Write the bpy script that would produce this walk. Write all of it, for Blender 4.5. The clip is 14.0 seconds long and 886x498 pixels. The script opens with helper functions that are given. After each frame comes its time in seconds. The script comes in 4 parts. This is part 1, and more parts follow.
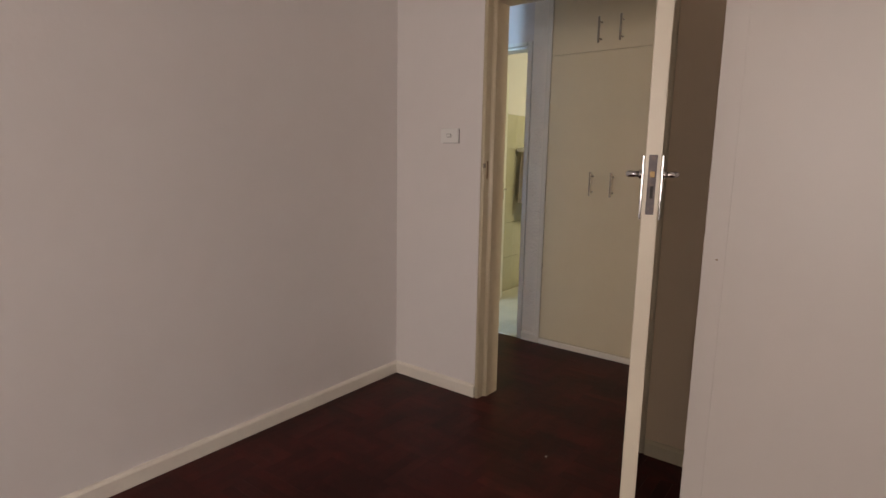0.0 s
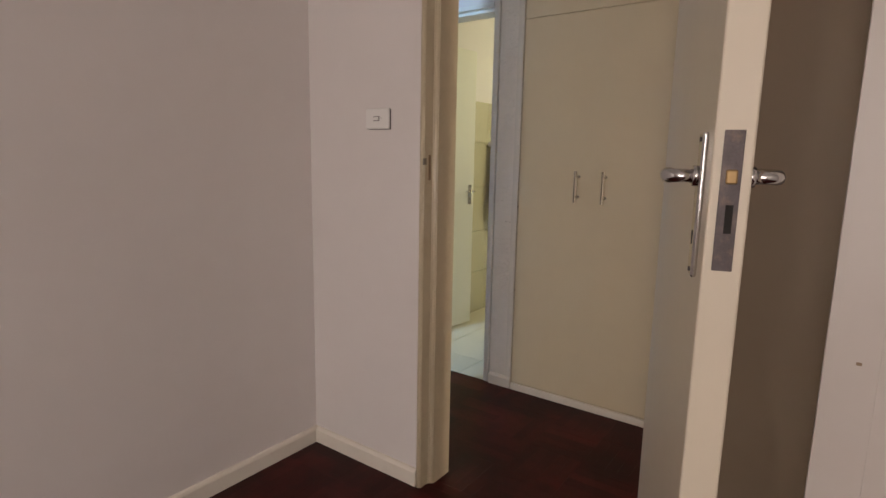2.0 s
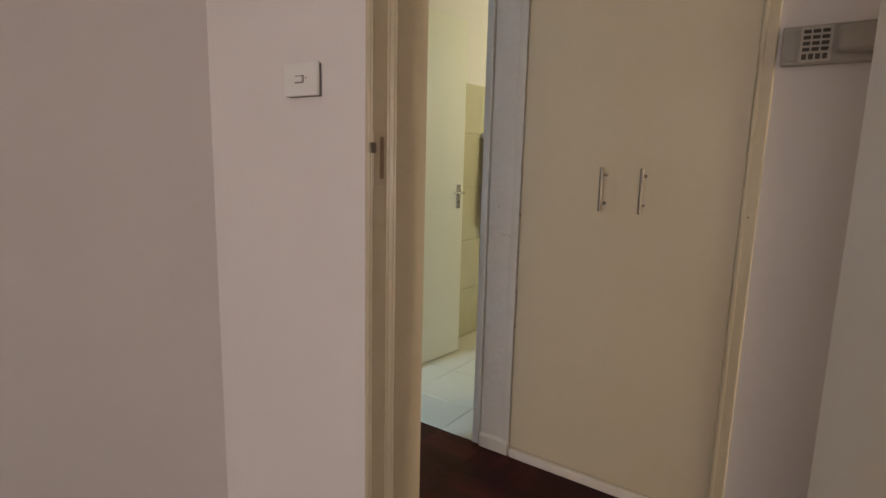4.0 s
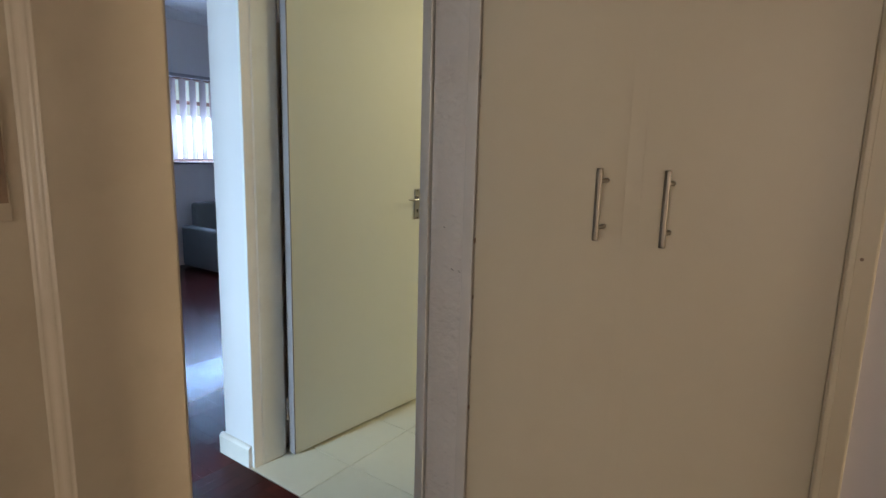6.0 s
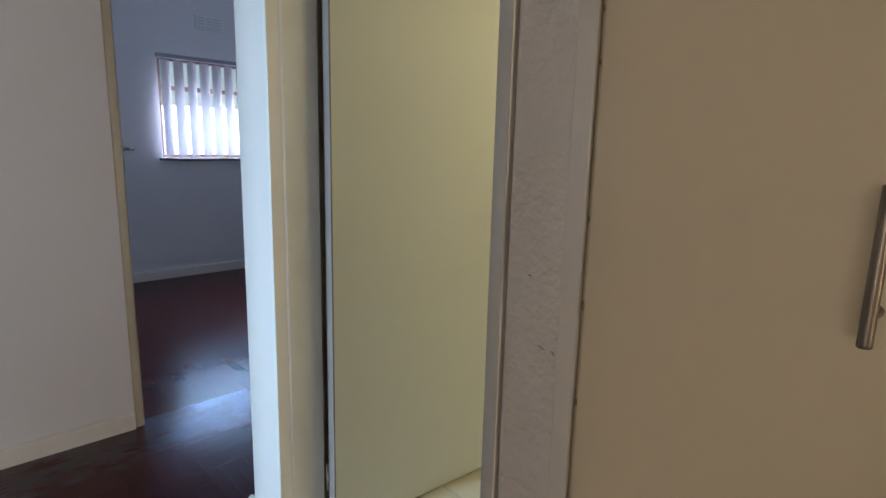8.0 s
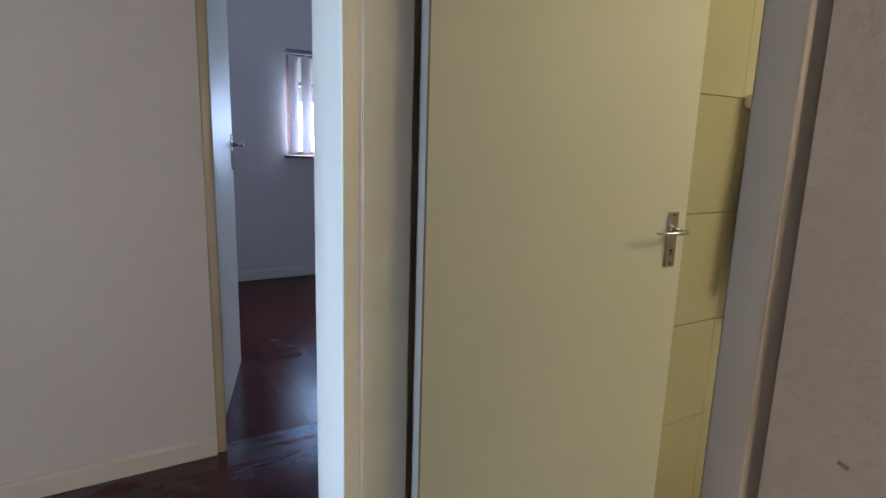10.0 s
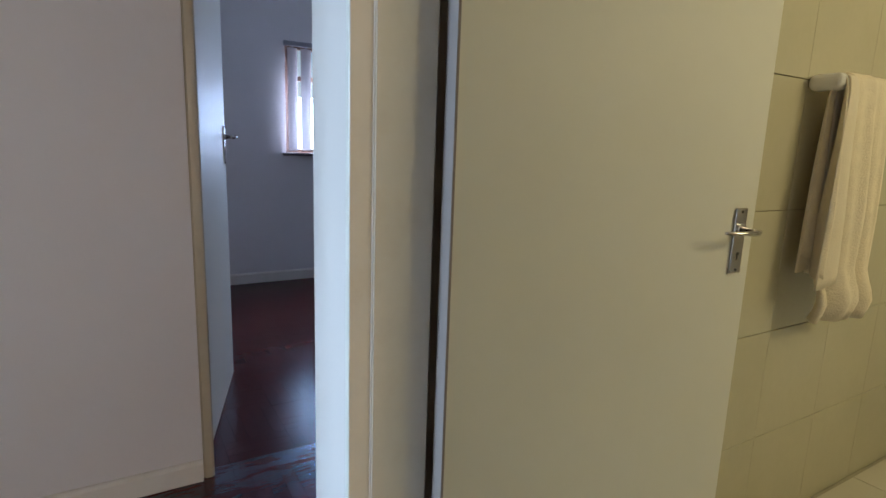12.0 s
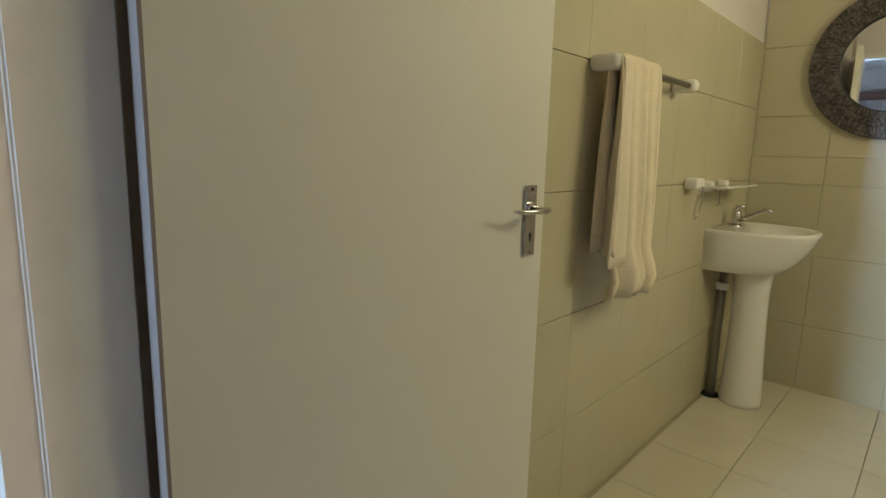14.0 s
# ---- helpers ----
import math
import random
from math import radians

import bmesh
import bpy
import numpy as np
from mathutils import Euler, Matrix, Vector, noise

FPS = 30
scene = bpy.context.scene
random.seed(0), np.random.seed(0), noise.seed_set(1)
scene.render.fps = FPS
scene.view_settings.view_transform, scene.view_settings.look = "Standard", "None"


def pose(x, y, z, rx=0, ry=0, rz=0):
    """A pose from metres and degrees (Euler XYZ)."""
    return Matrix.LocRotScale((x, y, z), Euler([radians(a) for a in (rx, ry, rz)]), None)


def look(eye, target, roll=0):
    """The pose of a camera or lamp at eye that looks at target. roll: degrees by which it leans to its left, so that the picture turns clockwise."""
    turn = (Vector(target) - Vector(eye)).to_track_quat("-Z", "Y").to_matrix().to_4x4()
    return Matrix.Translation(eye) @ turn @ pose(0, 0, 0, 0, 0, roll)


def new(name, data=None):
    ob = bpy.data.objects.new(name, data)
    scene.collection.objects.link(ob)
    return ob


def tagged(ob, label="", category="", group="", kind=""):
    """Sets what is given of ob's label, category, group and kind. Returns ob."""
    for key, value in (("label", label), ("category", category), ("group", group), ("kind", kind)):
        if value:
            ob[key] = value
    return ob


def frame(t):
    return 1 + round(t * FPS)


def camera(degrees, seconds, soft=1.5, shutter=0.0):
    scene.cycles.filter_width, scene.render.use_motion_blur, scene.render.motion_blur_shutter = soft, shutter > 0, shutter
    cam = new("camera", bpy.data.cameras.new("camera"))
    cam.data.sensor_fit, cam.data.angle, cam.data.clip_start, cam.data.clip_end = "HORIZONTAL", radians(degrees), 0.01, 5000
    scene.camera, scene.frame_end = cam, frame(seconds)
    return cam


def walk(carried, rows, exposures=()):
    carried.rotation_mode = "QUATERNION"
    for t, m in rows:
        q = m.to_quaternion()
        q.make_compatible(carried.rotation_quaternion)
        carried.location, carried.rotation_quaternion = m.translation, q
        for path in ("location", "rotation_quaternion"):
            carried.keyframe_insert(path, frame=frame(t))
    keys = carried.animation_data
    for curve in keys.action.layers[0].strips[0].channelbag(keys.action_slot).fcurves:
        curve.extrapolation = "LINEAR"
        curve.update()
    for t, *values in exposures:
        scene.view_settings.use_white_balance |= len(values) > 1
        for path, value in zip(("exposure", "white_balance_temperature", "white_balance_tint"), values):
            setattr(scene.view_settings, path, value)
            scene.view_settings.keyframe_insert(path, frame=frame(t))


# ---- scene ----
cam = camera(77.8, 14.0)
PATH = [
    (0, (-0.336, 0.112, 1.265), (-1.534, 1.68, 0.941), 1.0),
    (0.5, (-0.452, 0.314, 1.278), (-1.629, 1.898, 0.951), 1.2),
    (1, (-0.514, 0.543, 1.265), (-1.671, 2.141, 0.938), 1.2),
    (1.5, (-0.574, 0.744, 1.262), (-1.726, 2.346, 0.934), 1.1),
    (2, (-0.686, 0.918, 1.249), (-1.837, 2.521, 0.921), 1.1),
    (4.5, (-1.137, 1.768, 1.219), (-2.262, 3.387, 0.883), 1.5),
    (5, (-1.195, 1.971, 1.217), (-2.31, 3.594, 0.869), 1.4),
    (5.5, (-1.254, 2.135, 1.215), (-2.364, 3.762, 0.866), 1.3),
    (6, (-1.32, 2.313, 1.218), (-2.458, 3.922, 0.877), 1.5),
    (6.5, (-1.383, 2.476, 1.213), (-2.526, 4.081, 0.872), 1.5),
    (7, (-1.431, 2.609, 1.216), (-2.626, 4.173, 0.871), 1.6),
    (7.5, (-1.513, 2.693, 1.214), (-2.802, 4.182, 0.865), 1.6),
    (8, (-1.641, 2.806, 1.221), (-3.055, 4.173, 0.856), 1.4),
    (8.5, (-1.724, 2.877, 1.218), (-3.234, 4.138, 0.856), 1.9),
    (9, (-1.819, 2.99, 1.218), (-3.414, 4.137, 0.846), 1.8),
    (11.5, (-2.196, 3.167, 1.172), (-3.913, 4.123, 0.801), 2.0),
    (12, (-2.225, 3.191, 1.162), (-3.914, 4.197, 0.796), 2.0),
    (12.5, (-2.274, 3.25, 1.153), (-3.919, 4.332, 0.797), 1.9),
    (13, (-2.312, 3.327, 1.126), (-3.887, 4.511, 0.787), 1.8),
    (13.5, (-2.317, 3.387, 1.118), (-3.778, 4.711, 0.778), 1.6),
    (14, (-2.297, 3.409, 1.111), (-3.622, 4.867, 0.772), 1.5),
]
walk(cam, [(t, look(eye, target, roll)) for t, eye, target, roll in PATH], exposures=[(0.0, 0.0, 6550, 11), (2.0, 0.1, 6550, 12), (5.0, 0.1, 6600, 10), (6.5, -0.13, 6700, 9.5), (8.0, -0.18, 7000, 10.5), (11.5, -0.23, 7150, 14), (14.0, -0.22, 6800, 14)])

# ---------------------------------------------------------------- world and lights
world = bpy.data.worlds.new("sky")
scene.world = world
world.use_nodes = True
_wn = world.node_tree.nodes
_sky = _wn.new("ShaderNodeTexSky")
_sky.sky_type = 'NISHITA'
_sky.sun_disc = False
_sky.sun_elevation = radians(48)
_sky.sun_rotation = radians(200)
world.node_tree.links.new(_sky.outputs[0], _wn["Background"].inputs[0])
_wn["Background"].inputs[1].default_value = 0.12


def lamp(name, kind, energy, color, m, size=1.0, size_y=None, angle=None, spread=180):
    d = bpy.data.lights.new(name, kind)
    d.energy, d.color = energy, color
    if kind == 'AREA':
        d.shape, d.size, d.size_y = 'RECTANGLE', size, size_y or size
        d.spread = radians(spread)
    if angle is not None:
        d.angle = angle
    ob = new(name, d)
    ob.matrix_world = m
    return ob


lamp("sun", 'SUN', 3.0, (1.0, 0.94, 0.86), pose(0, 0, 9, 42, 0, 20), angle=radians(0.5))
# daylight standing in the window openings, and an added fill at the hall end
lamp("daylight_bedroom", 'AREA', 60, (1.0, 0.885, 0.815), look((0.05, -2.55, 1.5), (-0.9, 2.0, 1.1)), 2.2, 1.2)
lamp("daylight_passage", 'AREA', 74, (0.46, 0.71, 1.0), look((-3.72, -0.86, 1.20), (-3.30, 3.5, 0.15)), 0.36, 1.2, spread=80)
lamp("daylight_far_room", 'AREA', 135, (0.40, 0.60, 1.0), look((-6.95, 5.28, 1.30), (-4.0, 5.0, 1.1)), 1.72, 0.46)
lamp("daylight_bathroom", 'AREA', 15.5, (1.0, 0.94, 0.58), look((-1.34, 5.35, 1.95), (-3.0, 5.1, 1.3)), 0.8, 0.55)
# Added fill for the west hall wall; no source is known there.
lamp("fill_hall_end", 'AREA', 80, (1.0, 0.83, 0.65), look((4.55, 2.86, 1.35), (-3.0, 3.2, 1.25)), 0.4, 1.6)

# ---------------------------------------------------------------- materials


def material(name, base, rough=0.5, metal=0.0, vary=0.06, scale=3.0, bump=0.0, bump_scale=60.0, spec=0.5,
             grain=None, coat=0.0, rnd=0.0, stain=None, stain_amount=0.0, stain_scale=1.5, rough_vary=0.0, world_space=False, stain_edges=(0.5, 0.72), tint=None, relief=0.004):
    m = bpy.data.materials.new(name)
    m.use_nodes = True
    nt = m.node_tree
    n, l = nt.nodes, nt.links
    b = n["Principled BSDF"]
    b.inputs["Roughness"].default_value = rough
    b.inputs["Metallic"].default_value = metal
    b.inputs["Specular IOR Level"].default_value = spec
    b.inputs["Coat Weight"].default_value = coat
    if tint:
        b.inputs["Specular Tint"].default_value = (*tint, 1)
    tc = n.new("ShaderNodeTexCoord")
    mp = n.new("ShaderNodeMapping")
    if grain:
        mp.inputs["Scale"].default_value = grain
    place = n.new("ShaderNodeNewGeometry").outputs["Position"] if world_space else tc.outputs["Object"]
    l.new(place, mp.inputs["Vector"])
    n1 = n.new("ShaderNodeTexNoise")
    n1.inputs["Scale"].default_value = scale
    n1.inputs["Detail"].default_value = 6
    l.new(mp.outputs[0], n1.inputs["Vector"])
    n2 = n.new("ShaderNodeTexNoise")
    n2.inputs["Scale"].default_value = scale * 9
    n2.inputs["Detail"].default_value = 4
    l.new(mp.outputs[0], n2.inputs["Vector"])
    mix = n.new("ShaderNodeMath")
    mix.operation = 'MULTIPLY_ADD'
    l.new(n2.outputs[0], mix.inputs[0])
    mix.inputs[1].default_value = 0.5
    l.new(n1.outputs[0], mix.inputs[2])
    rng = n.new("ShaderNodeMapRange")
    rng.inputs["From Min"].default_value = 0.3
    rng.inputs["From Max"].default_value = 1.2
    rng.inputs["To Min"].default_value = 1.0 - vary
    rng.inputs["To Max"].default_value = 1.0 + vary
    l.new(mix.outputs[0], rng.inputs["Value"])
    val = rng.outputs[0]
    if rnd:
        oi = n.new("ShaderNodeObjectInfo")
        r2 = n.new("ShaderNodeMapRange")
        r2.inputs["To Min"].default_value = 1 - rnd
        r2.inputs["To Max"].default_value = 1 + rnd
        l.new(oi.outputs["Random"], r2.inputs["Value"])
        geo = n.new("ShaderNodeNewGeometry")
        r3 = n.new("ShaderNodeMapRange")
        r3.inputs["To Min"].default_value = 1 - rnd
        r3.inputs["To Max"].default_value = 1 + rnd
        l.new(geo.outputs["Random Per Island"], r3.inputs["Value"])
        mm = n.new("ShaderNodeMath")
        mm.operation = 'MULTIPLY'
        l.new(r2.outputs[0], mm.inputs[0])
        l.new(r3.outputs[0], mm.inputs[1])
        m2 = n.new("ShaderNodeMath")
        m2.operation = 'MULTIPLY'
        l.new(mm.outputs[0], m2.inputs[0])
        l.new(val, m2.inputs[1])
        val = m2.outputs[0]
    sc = n.new("ShaderNodeVectorMath")
    sc.operation = 'SCALE'
    sc.inputs[0].default_value = base
    l.new(val, sc.inputs["Scale"])
    col = sc.outputs[0]
    if stain:
        n3 = n.new("ShaderNodeTexNoise")
        n3.inputs["Scale"].default_value = stain_scale
        n3.inputs["Detail"].default_value = 8
        n3.inputs["Roughness"].default_value = 0.65
        l.new(place, n3.inputs["Vector"])
        r4 = n.new("ShaderNodeMapRange")
        r4.inputs["From Min"].default_value = stain_edges[0]
        r4.inputs["From Max"].default_value = stain_edges[1]
        r4.inputs["To Max"].default_value = stain_amount
        l.new(n3.outputs[0], r4.inputs["Value"])
        mc = n.new("ShaderNodeMix")
        mc.data_type = 'RGBA'
        l.new(r4.outputs[0], mc.inputs[0])
        l.new(col, mc.inputs[6])
        mc.inputs[7].default_value = (*stain, 1)
        col = mc.outputs[2]
    l.new(col, b.inputs["Base Color"])
    if rough_vary:
        r5 = n.new("ShaderNodeMapRange")
        r5.inputs["From Min"].default_value = 0.1
        r5.inputs["From Max"].default_value = 0.9
        r5.inputs["To Min"].default_value = rough - rough_vary
        r5.inputs["To Max"].default_value = rough + rough_vary
        n5 = n.new("ShaderNodeTexNoise")
        n5.inputs["Scale"].default_value = 2.2
        n5.inputs["Detail"].default_value = 0.5
        l.new(place, n5.inputs["Vector"])
        l.new(n5.outputs[0], r5.inputs["Value"])
        l.new(r5.outputs[0], b.inputs["Roughness"])
    if bump:
        n4 = n.new("ShaderNodeTexNoise")
        n4.inputs["Scale"].default_value = bump_scale
        n4.inputs["Detail"].default_value = 5
        l.new(mp.outputs[0], n4.inputs["Vector"])
        bp = n.new("ShaderNodeBump")
        bp.inputs["Strength"].default_value = bump
        bp.inputs["Distance"].default_value = relief
        l.new(n4.outputs[0], bp.inputs["Height"])
        l.new(bp.outputs[0], b.inputs["Normal"])
    return m


WALL = material("wall_paint", (0.74, 0.695, 0.67), 0.55, vary=0.03, scale=1.2, bump=0.12, bump_scale=45,
                stain=(0.68, 0.62, 0.585), stain_amount=0.35, stain_scale=0.9)
PLASTER = material("rough_plaster", (0.86, 0.79, 0.70), 0.42, vary=0.05, scale=4, bump=1.0, bump_scale=60, relief=0.007,
                   stain=(0.70, 0.64, 0.56), stain_amount=0.25, stain_scale=7)
WHITE_GLOSS = material("white_enamel", (0.78, 0.72, 0.63), 0.28, vary=0.03, scale=5, bump=0.08, bump_scale=40,
                       stain=(0.62, 0.57, 0.50), stain_amount=0.35, stain_scale=9)
CREAM = material("cream_enamel", (0.68, 0.585, 0.41), 0.42, vary=0.03, scale=2, bump=0.07, bump_scale=30,
                 stain=(0.62, 0.52, 0.355), stain_amount=0.3, stain_scale=1.6)
FRAME_CREAM = material("cream_steel_frame", (0.55, 0.465, 0.325), 0.35, vary=0.05, scale=5, bump=0.1, bump_scale=35,
                       stain=(0.45, 0.36, 0.24), stain_amount=0.45, stain_scale=9)
DOOR_WHITE = material("door_off_white", (0.77, 0.75, 0.65), 0.5, spec=0.3, vary=0.03, scale=2, bump=0.06, bump_scale=25)
CEIL = material("ceiling_white", (0.80, 0.79, 0.77), 0.8, vary=0.03, scale=1.5, bump=0.1, bump_scale=30)
DOOR_CREAM = material("pale_cream_enamel", (0.66, 0.585, 0.46), 0.42, vary=0.03, scale=2, bump=0.07, bump_scale=30,
                      stain=(0.60, 0.52, 0.40), stain_amount=0.3, stain_scale=1.6)
SCRATCH = material("scratched_plaster", (0.44, 0.38, 0.31), 0.8, vary=0.2, scale=40)
PARQUET_ARGS = dict(vary=0.35, scale=2.5, rnd=0.26, stain=(0.014, 0.006, 0.005), stain_amount=0.65,
                    stain_scale=2.4, world_space=True, stain_edges=(0.40, 0.60))
# The blue tint colours the polish's sheen like cool window light.
PARQUET = material("polished_blue_sheen_parquet", (0.092, 0.0155, 0.013), 0.20, spec=0.17, tint=(0.38, 0.70, 1.0), vary=0.14, scale=0.8, rnd=0.08,
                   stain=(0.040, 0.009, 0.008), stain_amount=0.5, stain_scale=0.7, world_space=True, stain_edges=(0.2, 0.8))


def scuff_threshold(mat):
    """Wax scuffed hazy in streaks on the hall side of the far bedroom's threshold."""
    n, l = mat.node_tree.nodes, mat.node_tree.links
    b = n["Principled BSDF"]
    pos = n.new("ShaderNodeNewGeometry").outputs["Position"]
    sep = n.new("ShaderNodeSeparateXYZ")
    l.new(pos, sep.inputs[0])
    mp = n.new("ShaderNodeMapping")
    mp.inputs["Rotation"].default_value = (0, 0, radians(24))
    mp.inputs["Scale"].default_value = (9, 2.2, 1)
    l.new(pos, mp.inputs[0])
    nz = n.new("ShaderNodeTexNoise")
    nz.inputs["Scale"].default_value = 2.0
    nz.inputs["Detail"].default_value = 3
    l.new(mp.outputs[0], nz.inputs["Vector"])

    def span(value, a, c, lo=0.0, hi=1.0):
        r = n.new("ShaderNodeMapRange")
        r.interpolation_type = 'SMOOTHSTEP'
        l.new(value, r.inputs["Value"])
        for k, v in (("From Min", a), ("From Max", c), ("To Min", lo), ("To Max", hi)):
            r.inputs[k].default_value = v
        return r.outputs[0]

    def mul(u, v):
        q = n.new("ShaderNodeMath")
        q.operation = 'MULTIPLY'
        l.new(u, q.inputs[0])
        l.new(v, q.inputs[1])
        return q.outputs[0]

    add = n.new("ShaderNodeMath")
    add.operation = 'MULTIPLY_ADD'
    l.new(nz.outputs[0], add.inputs[0])
    add.inputs[1].default_value = 0.5
    l.new(sep.outputs[0], add.inputs[2])
    fine_map = n.new("ShaderNodeMapping")
    fine_map.inputs["Rotation"].default_value = (0, 0, radians(12))
    fine_map.inputs["Scale"].default_value = (46, 5, 1)
    l.new(pos, fine_map.inputs[0])
    fine = n.new("ShaderNodeTexNoise")
    fine.inputs["Scale"].default_value = 1.6
    fine.inputs["Detail"].default_value = 6
    fine.inputs["Roughness"].default_value = 0.7
    l.new(fine_map.outputs[0], fine.inputs["Vector"])
    near = mul(span(add.outputs[0], -3.80, -3.35, 1.0, 0.0), span(sep.outputs[0], -4.176, -4.168))
    mask = mul(mul(near, span(nz.outputs[0], 0.36, 0.52, 0.45, 1.0)), span(fine.outputs[0], 0.38, 0.50, 0.45, 1.0))
    l.new(span(mask, 0.0, 1.0, 0.17, 1.0), b.inputs["Specular IOR Level"])
    bp = n.new("ShaderNodeBump")
    bp.inputs["Distance"].default_value = 0.0006
    l.new(span(near, 0.0, 1.0, 0.04, 0.3), bp.inputs["Strength"])
    l.new(fine.outputs[0], bp.inputs["Height"])
    l.new(bp.outputs[0], b.inputs["Normal"])


scuff_threshold(PARQUET)
PARQUET_DULL = material("dull_parquet", (0.052, 0.0088, 0.008), 0.36, spec=0.115, **PARQUET_ARGS)
GROUT_DARK = material("parquet_joint", (0.024, 0.005, 0.004), 0.4, vary=0.2)
TILE_WALL = material("wall_tile", (0.55, 0.505, 0.36), 0.24, vary=0.05, scale=5, bump=0.03, bump_scale=14, rnd=0.025,
                     stain=(0.49, 0.445, 0.30), stain_amount=0.5, stain_scale=3, world_space=True)
TILE_FLOOR = material("floor_tile", (0.68, 0.63, 0.50), 0.3, vary=0.05, scale=4, bump=0.04, bump_scale=18, rnd=0.03,
                      stain=(0.60, 0.54, 0.41), stain_amount=0.5, stain_scale=3, world_space=True)
GROUT = material("tile_grout", (0.47, 0.42, 0.30), 0.8, vary=0.2, scale=8)
CERAMIC = material("white_ceramic", (0.82, 0.80, 0.76), 0.08, vary=0.015, scale=3)
PLASTIC = material("white_plastic", (0.78, 0.76, 0.73), 0.35, vary=0.02, scale=6)
CHROME = material("chrome", (0.60, 0.585, 0.58), 0.10, metal=1.0, vary=0.05, scale=20)
BRUSHED = material("brushed_steel", (0.27, 0.235, 0.19), 0.42, metal=1.0, vary=0.08, scale=30)
WORN_STEEL = material("worn_lock_steel", (0.095, 0.08, 0.08), 0.5, metal=0.8, vary=0.3, scale=30, bump=0.2,
                      bump_scale=150, stain=(0.20, 0.15, 0.11), stain_amount=0.7, stain_scale=60)
BRASS = material("brass", (0.36, 0.24, 0.11), 0.5, metal=0.7, vary=0.1, scale=30)
DARK = material("dark_gap", (0.015, 0.012, 0.010), 0.8, vary=0.2)
RUST = material("chip_brown", (0.26, 0.18, 0.115), 0.8, vary=0.3, scale=40)
FRAME_WHITE = material("white_frame_enamel", (0.77, 0.755, 0.70), 0.4, vary=0.04, scale=6, bump=0.08, bump_scale=40,
                       stain=(0.62, 0.57, 0.50), stain_amount=0.3, stain_scale=9)
# Dark grey-pink puts shade on the door edge that the passage lamp overlights.
DOOR_EDGE_SHADE = material("shaded_door_edge", (0.27, 0.225, 0.21), 0.6, vary=0.08, scale=14)
SWITCH_DARK = material("switch_dark_grey", (0.16, 0.14, 0.13), 0.6, vary=0.1, scale=20)
PIPE = material("shade_pipe_grey", (0.19, 0.175, 0.15), 0.45, vary=0.08, scale=10)
GREY_PLASTIC = material("beige_grey_plastic", (0.40, 0.36, 0.31), 0.45, vary=0.04, scale=8)
# Tan holds the shade and warm bounce on the wall behind the door.
NOOK_SHADE = material("nook_shade_tan", (0.60, 0.46, 0.32), 0.5, vary=0.04, scale=1.5, bump=0.1, bump_scale=40)
KEYPAD = material("keypad_beige", (0.56, 0.51, 0.44), 0.45, vary=0.04, scale=8)
WARDROBE = material("beige_wardrobe_paint", (0.54, 0.49, 0.445), 0.42, vary=0.03, scale=1.5, bump=0.08, bump_scale=30)
KEY_DARK = material("dark_rubber_key", (0.075, 0.068, 0.05), 0.6, vary=0.1, scale=30)
TOWEL = material("cream_terry", (0.80, 0.70, 0.54), 0.95, vary=0.10, scale=30, bump=0.7, bump_scale=190, spec=0.1)
TOWEL_HEM = material("towel_hem", (0.76, 0.67, 0.53), 0.85, vary=0.05, scale=30, bump=0.4, bump_scale=200, spec=0.1)
BLIND_HEAD = material("blind_rail_grey", (0.30, 0.28, 0.29), 0.4, vary=0.05, scale=8)
SILL = material("dark_sill", (0.10, 0.085, 0.09), 0.45, vary=0.1, scale=8)
WINDOW_BROWN = material("brown_window_frame", (0.17, 0.085, 0.055), 0.45, vary=0.12, scale=6)
MIRROR_RING = material("mirror_mosaic", (0.062, 0.052, 0.048), 0.3, vary=0.4, scale=25, rnd=0.8, bump=0.3,
                       bump_scale=80)
FABRIC = material("grey_green_fabric", (0.16, 0.18, 0.18), 0.9, vary=0.1, scale=20, bump=0.4, bump_scale=200)
FABRIC_TAN = material("tan_fabric", (0.36, 0.27, 0.20), 0.9, vary=0.1, scale=20, bump=0.4, bump_scale=200)
BLACK = material("black_base", (0.02, 0.02, 0.022), 0.6, vary=0.1)
VENT = material("vent_plaster", (0.55, 0.54, 0.53), 0.7, vary=0.05, scale=8)
GROUND = material("dry_ground", (0.22, 0.19, 0.13), 0.95, vary=0.25, scale=0.6, bump=0.4, bump_scale=9)


def glass(name, tint=(1, 1, 1), rough=0.0):
    m = bpy.data.materials.new(name)
    m.use_nodes = True
    b = m.node_tree.nodes["Principled BSDF"]
    b.inputs["Base Color"].default_value = (*tint, 1)
    b.inputs["Transmission Weight"].default_value = 1
    b.inputs["Roughness"].default_value = rough
    b.inputs["IOR"].default_value = 1.45
    return m


GLASS = glass("window_glass", (0.95, 0.98, 1.0))
MIRROR = bpy.data.materials.new("mirror_silver")
MIRROR.use_nodes = True
_b = MIRROR.node_tree.nodes["Principled BSDF"]
_b.inputs["Base Color"].default_value = (0.88, 0.88, 0.87, 1)
_b.inputs["Metallic"].default_value = 1
_b.inputs["Roughness"].default_value = 0.02


